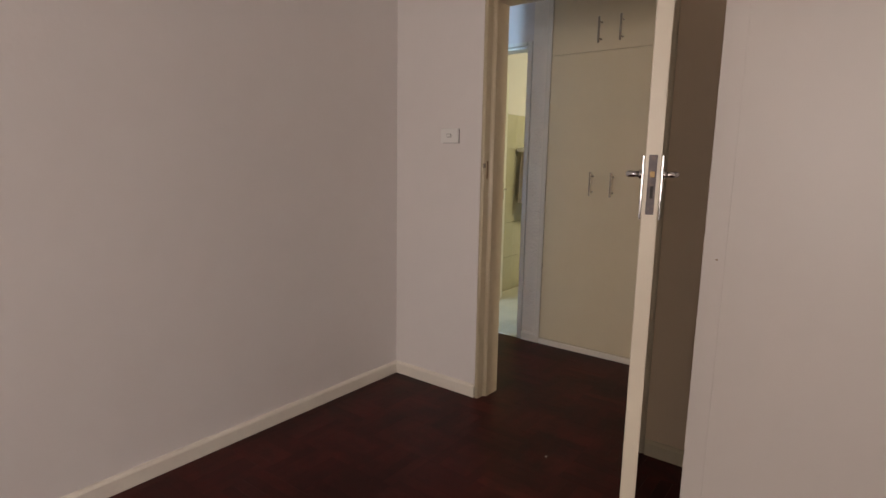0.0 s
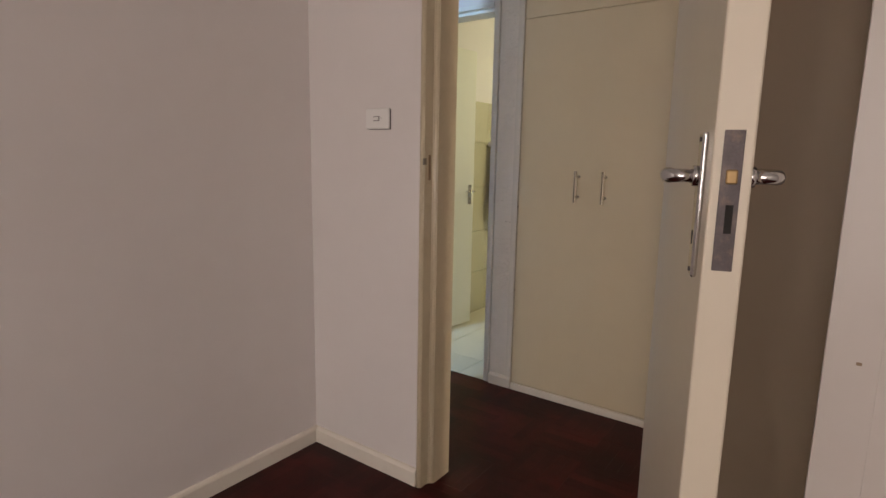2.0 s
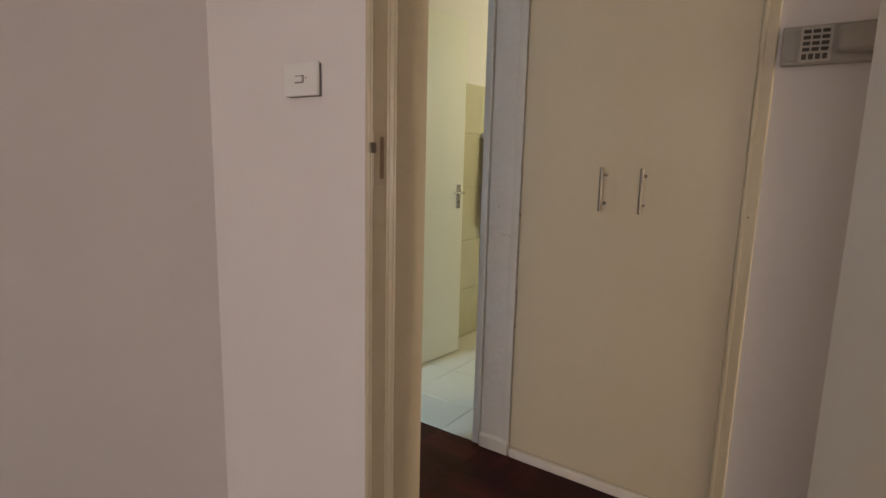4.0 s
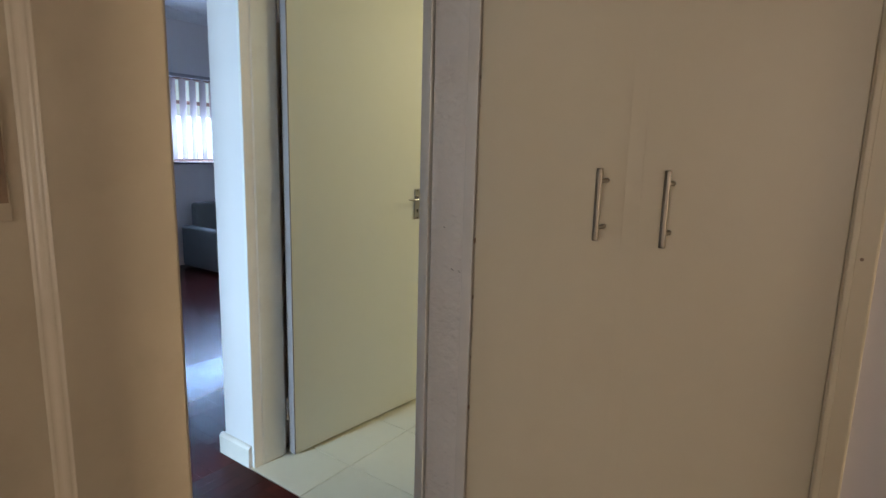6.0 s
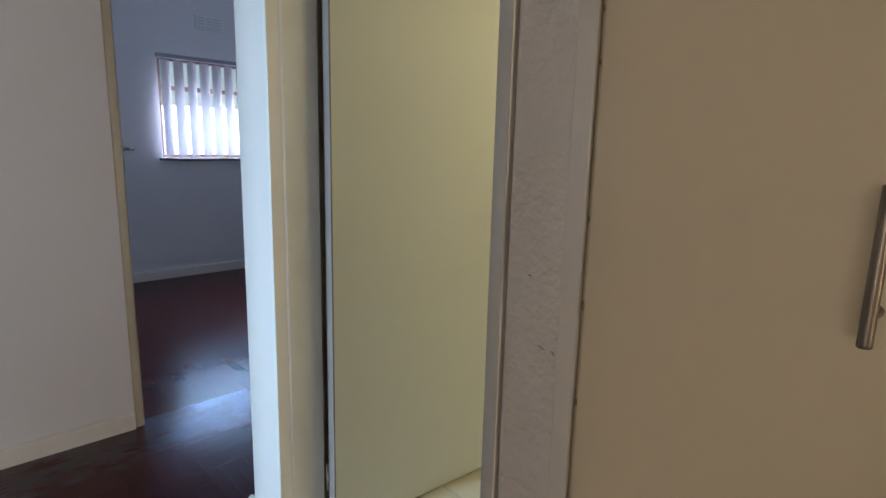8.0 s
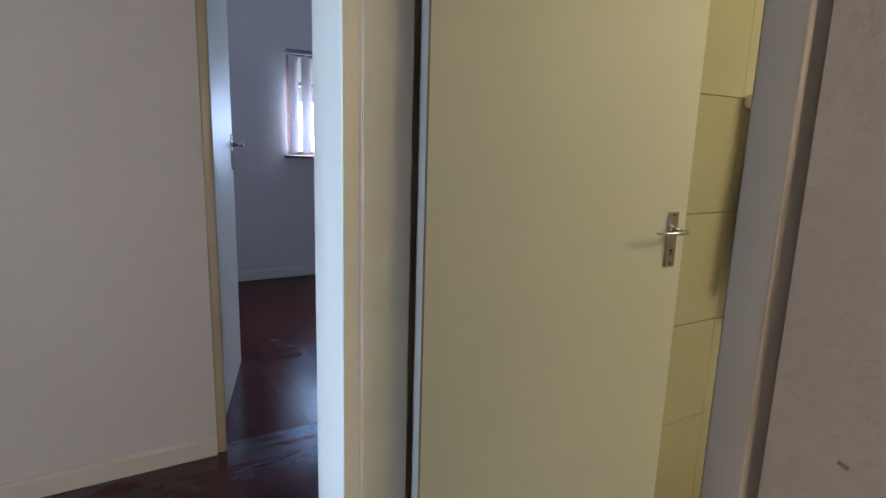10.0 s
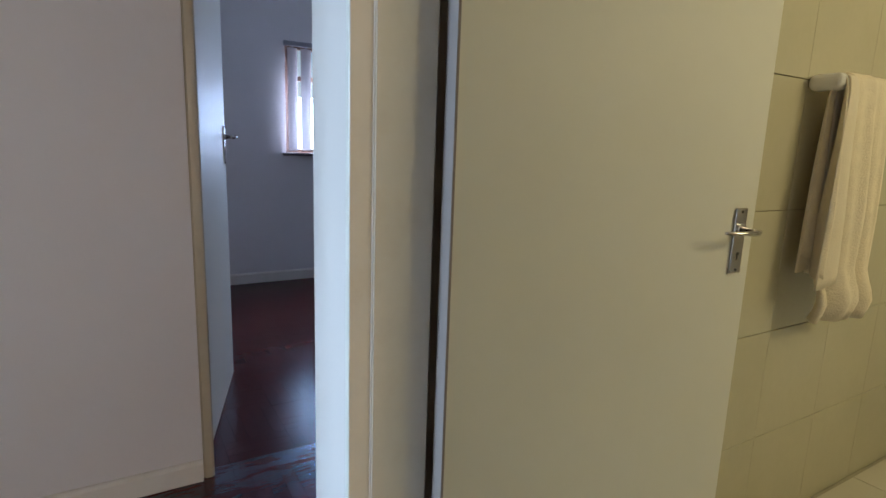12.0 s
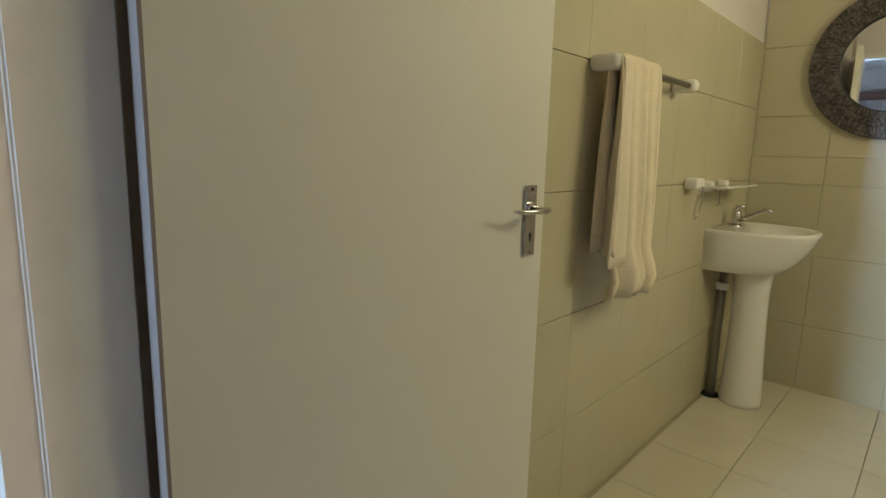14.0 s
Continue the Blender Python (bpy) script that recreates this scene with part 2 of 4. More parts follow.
def cloth(name, base, through_amount, weave):
    m = bpy.data.materials.new(name)
    m.use_nodes = True
    nt = m.node_tree
    b = nt.nodes["Principled BSDF"]
    b.inputs["Roughness"].default_value = 0.8
    tcn = nt.nodes.new("ShaderNodeTexCoord")
    ns = nt.nodes.new("ShaderNodeTexNoise")
    ns.inputs["Scale"].default_value = weave
    nt.links.new(tcn.outputs["Object"], ns.inputs["Vector"])
    cr = nt.nodes.new("ShaderNodeMix")
    cr.data_type = 'RGBA'
    cr.inputs[6].default_value = (*[c * 0.9 for c in base], 1)
    cr.inputs[7].default_value = (*base, 1)
    nt.links.new(ns.outputs[0], cr.inputs[0])
    nt.links.new(cr.outputs[2], b.inputs["Base Color"])
    tr = nt.nodes.new("ShaderNodeBsdfTranslucent")
    nt.links.new(cr.outputs[2], tr.inputs[0])
    mx = nt.nodes.new("ShaderNodeMixShader")
    mx.inputs[0].default_value = through_amount
    nt.links.new(b.outputs[0], mx.inputs[1])
    nt.links.new(tr.outputs[0], mx.inputs[2])
    nt.links.new(mx.outputs[0], nt.nodes["Material Output"].inputs[0])
    return m


SLAT = cloth("blind_fabric", (0.70, 0.60, 0.58), 0.06, 120)
NET = cloth("net_curtain", (0.80, 0.82, 0.86), 0.6, 200)

# ---------------------------------------------------------------- mesh helpers


def add_box(bm, x0, x1, y0, y1, z0, z1, bevel=0.0, seg=2, m=None):
    r = bmesh.ops.create_cube(bm, size=1.0)
    vs = r["verts"]
    for v in vs:
        v.co.x = (x0 + x1) / 2 + v.co.x * (x1 - x0)
        v.co.y = (y0 + y1) / 2 + v.co.y * (y1 - y0)
        v.co.z = (z0 + z1) / 2 + v.co.z * (z1 - z0)
        if m is not None:
            v.co = m @ v.co
    if bevel:
        es = list({e for v in vs for e in v.link_edges})
        bmesh.ops.bevel(bm, geom=es, offset=bevel, segments=seg, affect='EDGES', profile=0.5)
    return vs


def add_tube(bm, points, radius, seg=12, caps=True):
    """A round bar along the given points."""
    pts = [Vector(p) for p in points]
    rings = []
    for i, p in enumerate(pts):
        d = (pts[min(i + 1, len(pts) - 1)] - pts[max(i - 1, 0)]).normalized()
        a = d.orthogonal().normalized() if i == 0 else (rings[-1][1] - d * rings[-1][1].dot(d)).normalized()
        b = d.cross(a)
        r = radius[i] if isinstance(radius, (list, tuple)) else radius
        rings.append(([bm.verts.new(p + (a * math.cos(2 * math.pi * k / seg) + b * math.sin(2 * math.pi * k / seg)) * r)
                       for k in range(seg)], a))
    for (r0, _), (r1, _) in zip(rings, rings[1:]):
        for k in range(seg):
            bm.faces.new((r0[k], r0[(k + 1) % seg], r1[(k + 1) % seg], r1[k])).smooth = True
    if caps:
        bm.faces.new(list(reversed(rings[0][0])))
        bm.faces.new(rings[-1][0])


def add_loft(bm, loops, cap=(True, True), smooth=True):
    """Skin between closed loops with the same number of points."""
    vv = [[bm.verts.new(p) for p in lp] for lp in loops]
    n = len(vv[0])
    for a, b in zip(vv, vv[1:]):
        for k in range(n):
            bm.faces.new((a[k], a[(k + 1) % n], b[(k + 1) % n], b[k])).smooth = smooth
    if cap[0]:
        bm.faces.new(list(reversed(vv[0])))
    if cap[1]:
        bm.faces.new(vv[-1])


def add_prism(bm, outline, z0, z1):
    """An upright prism over a plan outline."""
    add_loft(bm, [[(x, y, z0) for x, y in outline], [(x, y, z1) for x, y in outline]], smooth=False)


def part(name, bm, mat, parent=None, label="", m=None):
    bmesh.ops.recalc_face_normals(bm, faces=bm.faces)
    me = bpy.data.meshes.new(name)
    bm.to_mesh(me)
    bm.free()
    for mm in (mat if isinstance(mat, (list, tuple)) else (mat,)):
        me.materials.append(mm)
    ob = new(name, me)
    if parent is not None:
        ob.parent = parent
    if m is not None:
        ob.matrix_basis = m
    if label:
        tagged(ob, label)
    return ob


def thing(name, m, label, category, group="", kind=""):
    ob = new(name)
    ob.matrix_basis = m
    ob.empty_display_size = 0.1
    return tagged(ob, label, category, group, kind)


def box_part(name, dims, mat, parent=None, bevel=0.002, label="", m=None, seg=2):
    bm = bmesh.new()
    add_box(bm, *dims, bevel=bevel, seg=seg)
    return part(name, bm, mat, parent, label, m)


def structure(name, boxes, mat, label, category):
    bm = bmesh.new()
    for bx in boxes:
        add_box(bm, *bx)
    return tagged(part(name, bm, mat), label, category, kind="structure")


CZ = 2.55

# ---------------------------------------------------------------- walls
structure("wall_west", [(-2.59, -2.46, -2.75, 2.45, 0, CZ)], WALL, "plain off-white painted plaster wall with low skirting", "wall")
structure("wall_north", [(-2.59, -1.885, 2.45, 2.596, 0, CZ), (-0.6, 1.75, 2.45, 2.596, 0, CZ), (-1.885, -0.985, 2.45, 2.596, 2.06, CZ)],
          WALL, "off-white plaster wall with a doorway in it", "wall")
structure("wall_nook", [(-0.985, -0.6, 2.45, 2.596, 0, CZ)], NOOK_SHADE, "wall strip behind the open bedroom door, its shade and warm bounce coloured tan", "wall")
structure("wall_south", [(-2.46, -1.15, -2.75, -2.6, 0, CZ), (1.25, 1.6, -2.75, -2.6, 0, CZ), (-1.15, 1.25, -2.75, -2.6, 0, 0.85),
                         (-1.15, 1.25, -2.75, -2.6, 2.15, CZ)], WALL, "plain white bedroom wall with a wide window opening", "wall")
structure("wall_east", [(1.6, 1.75, -2.75, 2.45, 0, CZ)], WALL, "plain white bedroom wall", "wall")
structure("wall_hall_north", [(-1.248, 4.75, 3.48, 3.64, 0, CZ)], WALL, "off-white hall wall beside the built-in cupboard", "wall")
structure("wall_hall_south", [(1.75, 4.75, 2.45, 2.605, 0, CZ)], WALL, "plain white hall wall", "wall")
# Unseen hall end, opened only for the added fill lamp.
structure("wall_hall_east", [(4.6, 4.75, 2.605, 2.68, 0, CZ), (4.6, 4.75, 3.4, 3.48, 0, CZ), (4.6, 4.75, 2.68, 3.4, 0, 0.4), (4.6, 4.75, 2.68, 3.4, 2.2, CZ)],
          WALL, "unseen white wall closing the hall, with an opening for the fill lamp", "wall")
structure("wall_pier", [(-2.184, -2.048, 3.477, 3.66, 0, CZ)], PLASTER, "narrow rough plaster pier with chipped white paint", "wall")
structure("wall_corner", [(-3.212, -3.036, 3.499, 3.638, 0, CZ)], WALL,
          "narrow white plaster wall end beside the bathroom doorway", "wall")
structure("wall_passage_east", [(-3.212, -3.06, 3.638, 4.9, 0, CZ)], WALL, "white wall between passage and bathroom", "wall")
structure("wall_over_bathroom_door", [(-3.036, -2.189, 3.499, 3.66, 2.04, CZ)], WALL, "white wall above the bathroom doorway", "wall")
structure("wall_hall_west", [(-4.25, -4.12, -1.15, 3.385, 0, CZ), (-4.25, -4.12, 4.27, 4.9, 0, CZ), (-4.25, -4.12, 3.385, 4.27, 2.06, CZ)],
          WALL, "off-white hall wall with the doorway of another bedroom", "wall")
structure("wall_passage_north", [(-4.12, -3.212, 4.75, 4.9, 0, CZ)], WALL, "plain white wall closing the passage", "wall")
# Added, unseen: keeps the passage lamp off the hall's west wall.
structure("wall_passage_nib", [(-4.12, -3.48, 1.5, 1.65, 0, CZ)], WALL, "unseen wall return added to block passage light", "wall")
structure("wall_passage_south", [(-4.12, -3.95, -1.15, -1.0, 0, CZ), (-2.85, -2.59, -1.15, -1.0, 0, CZ), (-3.95, -2.85, -1.15, -1.0, 0, 0.85),
                                 (-3.95, -2.85, -1.15, -1.0, 2.1, CZ)], WALL, "white wall with a curtained window", "wall")
structure("wall_far_west", [(-6.97, -6.82, 2.45, 4.40, 0, CZ), (-6.97, -6.82, 6.15, 7.0, 0, CZ), (-6.97, -6.82, 4.40, 6.15, 0, 1.07),
                            (-6.97, -6.82, 4.40, 6.15, 1.93, CZ)], WALL, "cool white bedroom wall with a window", "wall")
structure("wall_far_south", [(-6.82, -4.25, 2.45, 2.6, 0, CZ)], WALL, "plain white bedroom wall", "wall")
structure("wall_far_north", [(-6.82, -4.12, 6.85, 7.0, 0, CZ)], WALL, "plain white bedroom wall", "wall")
structure("wall_far_east", [(-4.25, -4.12, 4.9, 6.85, 0, CZ)], WALL, "plain white bedroom wall", "wall")
structure("wall_bath_west", [(-3.2, -3.06, 4.9, 6.7, 0, CZ)], WALL, "white plaster above tiles in the bathroom", "wall")
structure("wall_bath_north", [(-3.06, -1.15, 6.552, 6.7, 0, CZ)], WALL, "bathroom wall clad with cream tiles", "wall")
structure("wall_bath_east", [(-1.3, -1.15, 4.2, 4.95, 0, CZ), (-1.3, -1.15, 5.75, 6.552, 0, CZ), (-1.3, -1.15, 4.95, 5.75, 0, 1.65),
                             (-1.3, -1.15, 4.95, 5.75, 2.25, CZ)], WALL, "bathroom wall with a small high window", "wall")
structure("wall_bath_south", [(-2.193, -1.15, 4.05, 4.2, 0, CZ), (-2.189, -2.06, 3.66, 4.05, 0, CZ)], WALL, "white wall behind the cupboard", "wall")

# ceilings and cornices
structure("ceiling", [(-4.25, 1.75, -2.75, 3.66, CZ, CZ + 0.1), (1.75, 4.75, 2.45, 3.66, CZ, CZ + 0.1)], CEIL, "plain white painted ceiling", "ceiling")
structure("ceiling_bathroom", [(-4.25, -1.15, 3.66, 7.0, CZ, CZ + 0.1)], CEIL, "plain white painted ceiling", "ceiling")
structure("ceiling_far_room", [(-6.97, -4.25, 2.45, 7.0, CZ, CZ + 0.1)], CEIL, "plain white painted ceiling", "ceiling")


def cornice(name, p0, p1, inward):
    """A coved cornice along a wall top; inward points into the room."""
    bm = bmesh.new()
    prof = [(0, 0), (0, -0.09), (0.012, -0.09)] + [(0.012 + 0.066 * (1 - math.cos(a)), -0.08 + 0.066 * math.sin(a)) for a in
                                                 [math.pi / 2 * k / 5 for k in range(6)]] + [(0.09, 0)]
    n = Vector((*inward, 0))
    loops = [[Vector((*p, CZ)) + n * u + Vector((0, 0, w)) for u, w in prof] for p in (p0, p1)]
    add_loft(bm, loops, smooth=False)
    tagged(part(name, bm, CEIL), "white coved plaster cornice", "cornice", kind="structure")


cornice("trim_far", (-6.82, 2.6), (-6.82, 6.85), (1, 0))
cornice("trim_west", (-2.46, -2.6), (-2.46, 2.45), (1, 0))

# skirtings


def skirting(p0, p1, inward, h=0.068, t=0.018, mat=None):
    bm = bmesh.new()
    n = Vector((*inward, 0))
    prof = [(0, 0), (t, 0), (t, h - 0.012), (t - 0.006, h - 0.003), (t - 0.011, h), (0, h)]
    add_loft(bm, [[Vector((*p, 0)) + n * u + Vector((0, 0, w)) for u, w in prof] for p in (p0, p1)], smooth=False)
    tagged(part("baseboard", bm, mat or WHITE_GLOSS), "low white painted wooden skirting board on the floor", "skirting", kind="structure")


skirting((-2.46, -2.6), (-2.46, 2.45), (1, 0))
skirting((-2.442, 2.45), (-1.887, 2.45), (0, -1))
# The darker cream puts the shade behind the door into this skirting.
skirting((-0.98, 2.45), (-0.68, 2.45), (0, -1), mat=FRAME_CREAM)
skirting((-2.184, 3.477), (-2.05, 3.477), (0, -1), 0.062, 0.014)
skirting((-3.230, 3.499), (-3.038, 3.499), (0, -1), 0.085)
skirting((-3.212, 3.499), (-3.212, 4.75), (-1, 0), 0.085)
skirting((-4.12, -1.0), (-4.12, 3.382), (1, 0), 0.075)
skirting((-1.245, 3.48), (4.6, 3.48), (0, -1))
skirting((-6.82, 2.6), (-6.82, 6.85), (1, 0), 0.085)
skirting((-2.59, 2.596), (-1.887, 2.596), (0, 1))

# ---------------------------------------------------------------- door frames


def steel_frame(name, a, b, y0, y1, height, m, rebate_at_start, mat, label, rebate=0.042, round_edge=0.006, seg=3,
                widths=((0.036, 0.014), (0.036, 0.014))):
    """A pressed steel frame: opening from a to b along local x, wall from y0 to y1 along local y."""
    root = thing(name, m, label, "door frame", kind="structure")

    def profile(w, s):
        if rebate_at_start:
            return [(0, y0 - 0.004), (w - s, y0 - 0.004), (w - s, y0 + rebate), (w, y0 + rebate), (w, y1 + 0.004), (0, y1 + 0.004)]
        return [(0, y0 - 0.004), (w, y0 - 0.004), (w, y1 - rebate), (w - s, y1 - rebate), (w - s, y1 + 0.004), (0, y1 + 0.004)]

    w = 0.036
    for sign, x, (jw, js) in ((1, a, widths[0]), (-1, b, widths[1])):
        prof = profile(jw, js)
        bm = bmesh.new()
        add_prism(bm, [(x + sign * u, v) for u, v in prof], 0, height + w)
        bmesh.ops.bevel(bm, geom=[e for e in bm.edges if abs(e.verts[0].co.z - e.verts[1].co.z) > 1], offset=round_edge, segments=seg, affect='EDGES')
        for f in bm.faces:
            f.smooth = True
        jamb = part("jamb", bm, mat, root)
        jamb.modifiers.new("even_normals", 'WEIGHTED_NORMAL')
    bm = bmesh.new()
    add_loft(bm, [[(x, v, height + w - u) for u, v in profile(w, 0.014)] for x in (a + widths[0][0], b - widths[1][0])], smooth=False)
    part("head", bm, mat, root)
    return root


steel_frame("door_frame_1", -1.885, -0.985, 2.438, 2.598, 2.02, pose(0, 0, 0), True, FRAME_CREAM,
            "cream painted steel door frame with worn strike plate", rebate=0.049, widths=((0.042, 0.020), (0.036, 0.014)))
steel_frame("door_frame_2", 0.0, 0.843, 0.0, 0.139, 2.005, pose(-3.036, 3.498, 0, 0, 0, -1.36), True, FRAME_WHITE,
            "white painted steel bathroom door frame", rebate=0.036, round_edge=0.0025, seg=2, widths=((0.021, 0.005), (0.037, 0.006)))
steel_frame("door_frame_3", 3.385, 4.27, 4.12, 4.25, 2.02, pose(0, 0, 0, 0, 0, 90), False, FRAME_CREAM,
            "cream painted steel frame of the far bedroom door")

# strike plate in the bedroom jamb
strike = thing("strike_plate", pose(-1.863, 2.452, 1.2), "small worn steel strike plate on the door jamb", "strike plate")
box_part("plate", (0, 0.002, -0.012, 0.020, -0.045, 0.068), FRAME_CREAM, strike, 0.0006)
box_part("keep", (0.0018, 0.003, 0.006, 0.018, -0.030, 0.058), RUST, strike, 0)
box_part("lip", (-0.002, 0.0035, -0.022, -0.006, 0.024, 0.046), BRUSHED, strike, 0.0006)

# ---------------------------------------------------------------- doors


def lever(parent, side, x, z, along, plate_h, plate_w, drop, face, slim=1.0, reach=1.0):
    """A lever handle on its plate; side is the way out of the leaf along local y, along the way the lever points."""
    b = bmesh.new()
    add_box(b, x - plate_w / 2, x + plate_w / 2, min(face, face + side * 0.007), max(face, face + side * 0.007), z + drop - plate_h, z + drop,
            bevel=0.0025)
    pl = part("handle_plate", b, CHROME, parent, "chrome lever plate")
    b = bmesh.new()
    y = face + side * 0.007
    add_tube(b, [(x, y - side * 0.002, z), (x, y + side * 0.006, z)], 0.0125, 16)
    out = side * reach
    add_tube(b, [(x, y, z), (x, y + out * 0.038, z), (x + along * 0.006, y + out * 0.046, z), (x + along * 0.02, y + out * 0.049, z),
                 (x + along * 0.06, y + out * 0.047, z), (x + along * 0.092, y + out * 0.042, z + 0.001), (x + along * 0.098, y + out * 0.038, z + 0.001)],
             [r * slim for r in (0.0085, 0.0085, 0.0095, 0.0098, 0.0095 * slim, 0.0085 * slim, 0.005)], 12)
    part("lever", b, CHROME, pl)
    b = bmesh.new()
    kz = z + drop - plate_h * 0.70
    add_tube(b, [(x, y - side * 0.001, kz), (x, y + side * 0.0006, kz)], 0.0042, 12)
    add_box(b, x - 0.002, x + 0.002, min(y, y + side * 0.0006), max(y, y + side * 0.0006), kz - 0.013, kz)
    part("keyhole", b, DARK, pl)
    for zz in (z + drop - 0.008, z + drop - plate_h + 0.008):
        b = bmesh.new()
        add_tube(b, [(x, y - side * 0.001, zz), (x, y + side * 0.0012, zz)], 0.003, 10)
        part("screw", b, WORN_STEEL, pl)


def door(name, m, length, height, label, mat, latch_z, sides=(-1, 1), plate_h=0.175, plate_w=0.036, drop=0.052, thick=0.042, set_back=0.058, hinges=(0.22, 1.78), slim=1.0, clear=0.0,
         knuckle=None, lipping=None, reach=1.0):
    """A flush leaf along local x from its hinge, 42 mm thick from y = 0 to y = 0.042."""
    root = thing(name, m, label, "door", kind="structure")
    b = bmesh.new()
    add_box(b, clear, length, 0, thick, 0.008, height, bevel=0.0025)
    part("leaf", b, mat, root)
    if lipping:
        box_part("lipping", (clear - 0.0016, clear + 0.004, -0.0004, thick + 0.0004, 0.009, height - 0.001), lipping, root, 0.001, "grey-pink door edge strip, darkened in place of shade")
    hx = length - set_back
    for s in sides:
        lever(root, s, hx, latch_z, -1, plate_h, plate_w, drop, 0 if s < 0 else thick, slim, reach)
    fore = box_part("lock_forend", (length, length + 0.0015, 0.010, 0.031, latch_z - 0.105, latch_z + 0.052), WORN_STEEL, root, 0.0005, "worn steel lock plate")
    box_part("latch", (length + 0.001, length + 0.005, 0.015, 0.027, latch_z - 0.007, latch_z + 0.009), BRASS, fore, 0.002)
    box_part("bolt_slot", (length + 0.001, length + 0.0022, 0.018, 0.026, latch_z - 0.062, latch_z - 0.03), DARK, fore, 0)
    for zz in hinges:
        b = bmesh.new()
        hx, hy = knuckle or (-0.008, thick * 0.5)
        add_tube(b, [(hx, hy, zz - 0.045), (hx, hy, zz + 0.045)], 0.0068, 12)
        if not knuckle:
            add_box(b, -0.008, 0.001, 0.004, thick - 0.004, zz - 0.045, zz + 0.045)
        part("hinge", b, WHITE_GLOSS, root)
    return root


def heading(x0, y0, x1, y1):
    return math.degrees(math.atan2(y1 - y0, x1 - x0))


# leaf faces: local y = 0 is the face toward the doorway
door("door_1", pose(-1.052, 2.385, 0, 0, 0, heading(-1.052, 2.385, -0.806, 1.595)), 0.828, 2.01,
     "cream flush door standing open with chrome lever handles", DOOR_CREAM, 1.233, reach=0.66)
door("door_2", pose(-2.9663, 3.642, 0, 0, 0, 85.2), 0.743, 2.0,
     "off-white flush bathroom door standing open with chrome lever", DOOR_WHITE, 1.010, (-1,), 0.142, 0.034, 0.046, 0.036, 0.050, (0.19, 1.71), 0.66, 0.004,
     (0.005, 0.0435), DOOR_EDGE_SHADE)
door("door_3", pose(-4.268, 3.425, 0, 0, 0, heading(-4.268, 3.425, -4.99, 3.635)), 0.752, 2.01,
     "white flush bedroom door standing open with chrome lever", DOOR_WHITE, 1.172)

# ---------------------------------------------------------------- switch
sw = thing("light_switch", pose(-2.085, 2.45, 1.385), "white plastic square light switch with one small rocker on the wall", "light switch")
b = bmesh.new()
add_box(b, -0.056, 0.056, -0.012, 0, -0.037, 0.037, bevel=0.003)
part("plate", b, PLASTIC, sw)
# Dark plate, offset right and down, drawn as the switch's shadow edge.
box_part("back_box", (-0.044, 0.0578, -0.0055, 0, -0.0388, 0.033), SWITCH_DARK, sw, 0.001, "dark grey plate drawn as the switch shadow edge")
rk = box_part("rocker_frame", (-0.017, 0.012, -0.0128, -0.0118, -0.0085, 0.0085), SWITCH_DARK, sw, 0)
box_part("rocker", (-0.0145, 0.0095, -0.016, -0.0125, -0.006, 0.006), PLASTIC, rk, 0.001)
box_part("indicator", (0.018, 0.0205, -0.0128, -0.0118, 0.001, 0.0035), KEY_DARK, sw, 0)

# ---------------------------------------------------------------- bedroom wardrobe beside the open door
wr = thing("wardrobe", pose(-0.676, 1.765, 0), "off-white painted built-in wardrobe with flat doors and narrow stile", "wardrobe")
box_part("body", (0.0, 2.27, 0.02, 0.68, 0.0, CZ - 0.005), WARDROBE, wr, 0.002)
box_part("stile", (-0.004, 0.0545, -0.001, 0.03, 0.0, CZ - 0.006), WARDROBE, wr, 0.0012, m=pose(0, 0, 0))
for i in range(4):
    x = 0.0535 + i * 0.55
    dd = box_part("wardrobe_door", (x, x + 0.5485, 0.0, 0.019, 0.07, 2.02), WARDROBE, wr, 0.0012)
    box_part("upper_door", (x, x + 0.5485, 0.0, 0.019, 2.022, CZ - 0.02), WARDROBE, wr, 0.003)
box_part("plinth", (0.05, 2.27, 0.008, 0.022, 0.0, 0.066), WARDROBE, wr, 0.001)
box_part("chip", (0.030, 0.036, -0.0028, -0.0015, 1.0, 1.004), RUST, wr, 0)

# ---------------------------------------------------------------- hall cupboard
cup = thing("hall_cupboard", pose(-2.045, 3.47, 0), "cream painted built-in hall cupboard with bar handles", "cupboard")
box_part("carcass", (0.004, 0.795, 0.022, 0.55, 0.0, CZ - 0.004), CREAM, cup, 0)
box_part("frame_stile", (0.7522, 0.797, -0.006, 0.03, 0.0, CZ - 0.005), CREAM, cup, 0.004)
box_part("stile_bead", (0.755, 0.767, -0.009, -0.005, 0.0, CZ - 0.006), CREAM, cup, 0.003)
box_part("edge_strip", (-0.036, -0.003, 0.001, 0.03, 0.0, CZ - 0.005), WHITE_GLOSS, cup, 0.003)
box_part("edge_recess", (-0.003, 0.007, 0.009, 0.03, 0.0, CZ - 0.005), FRAME_CREAM, cup, 0)
box_part("plinth", (0.004, 0.752, -0.010, 0.02, 0.0, 0.036), WHITE_GLOSS, cup, 0.004)
box_part("plinth_gap", (0.01, 0.75, 0.004, 0.02, 0.036, 0.043), FRAME_CREAM, cup, 0)


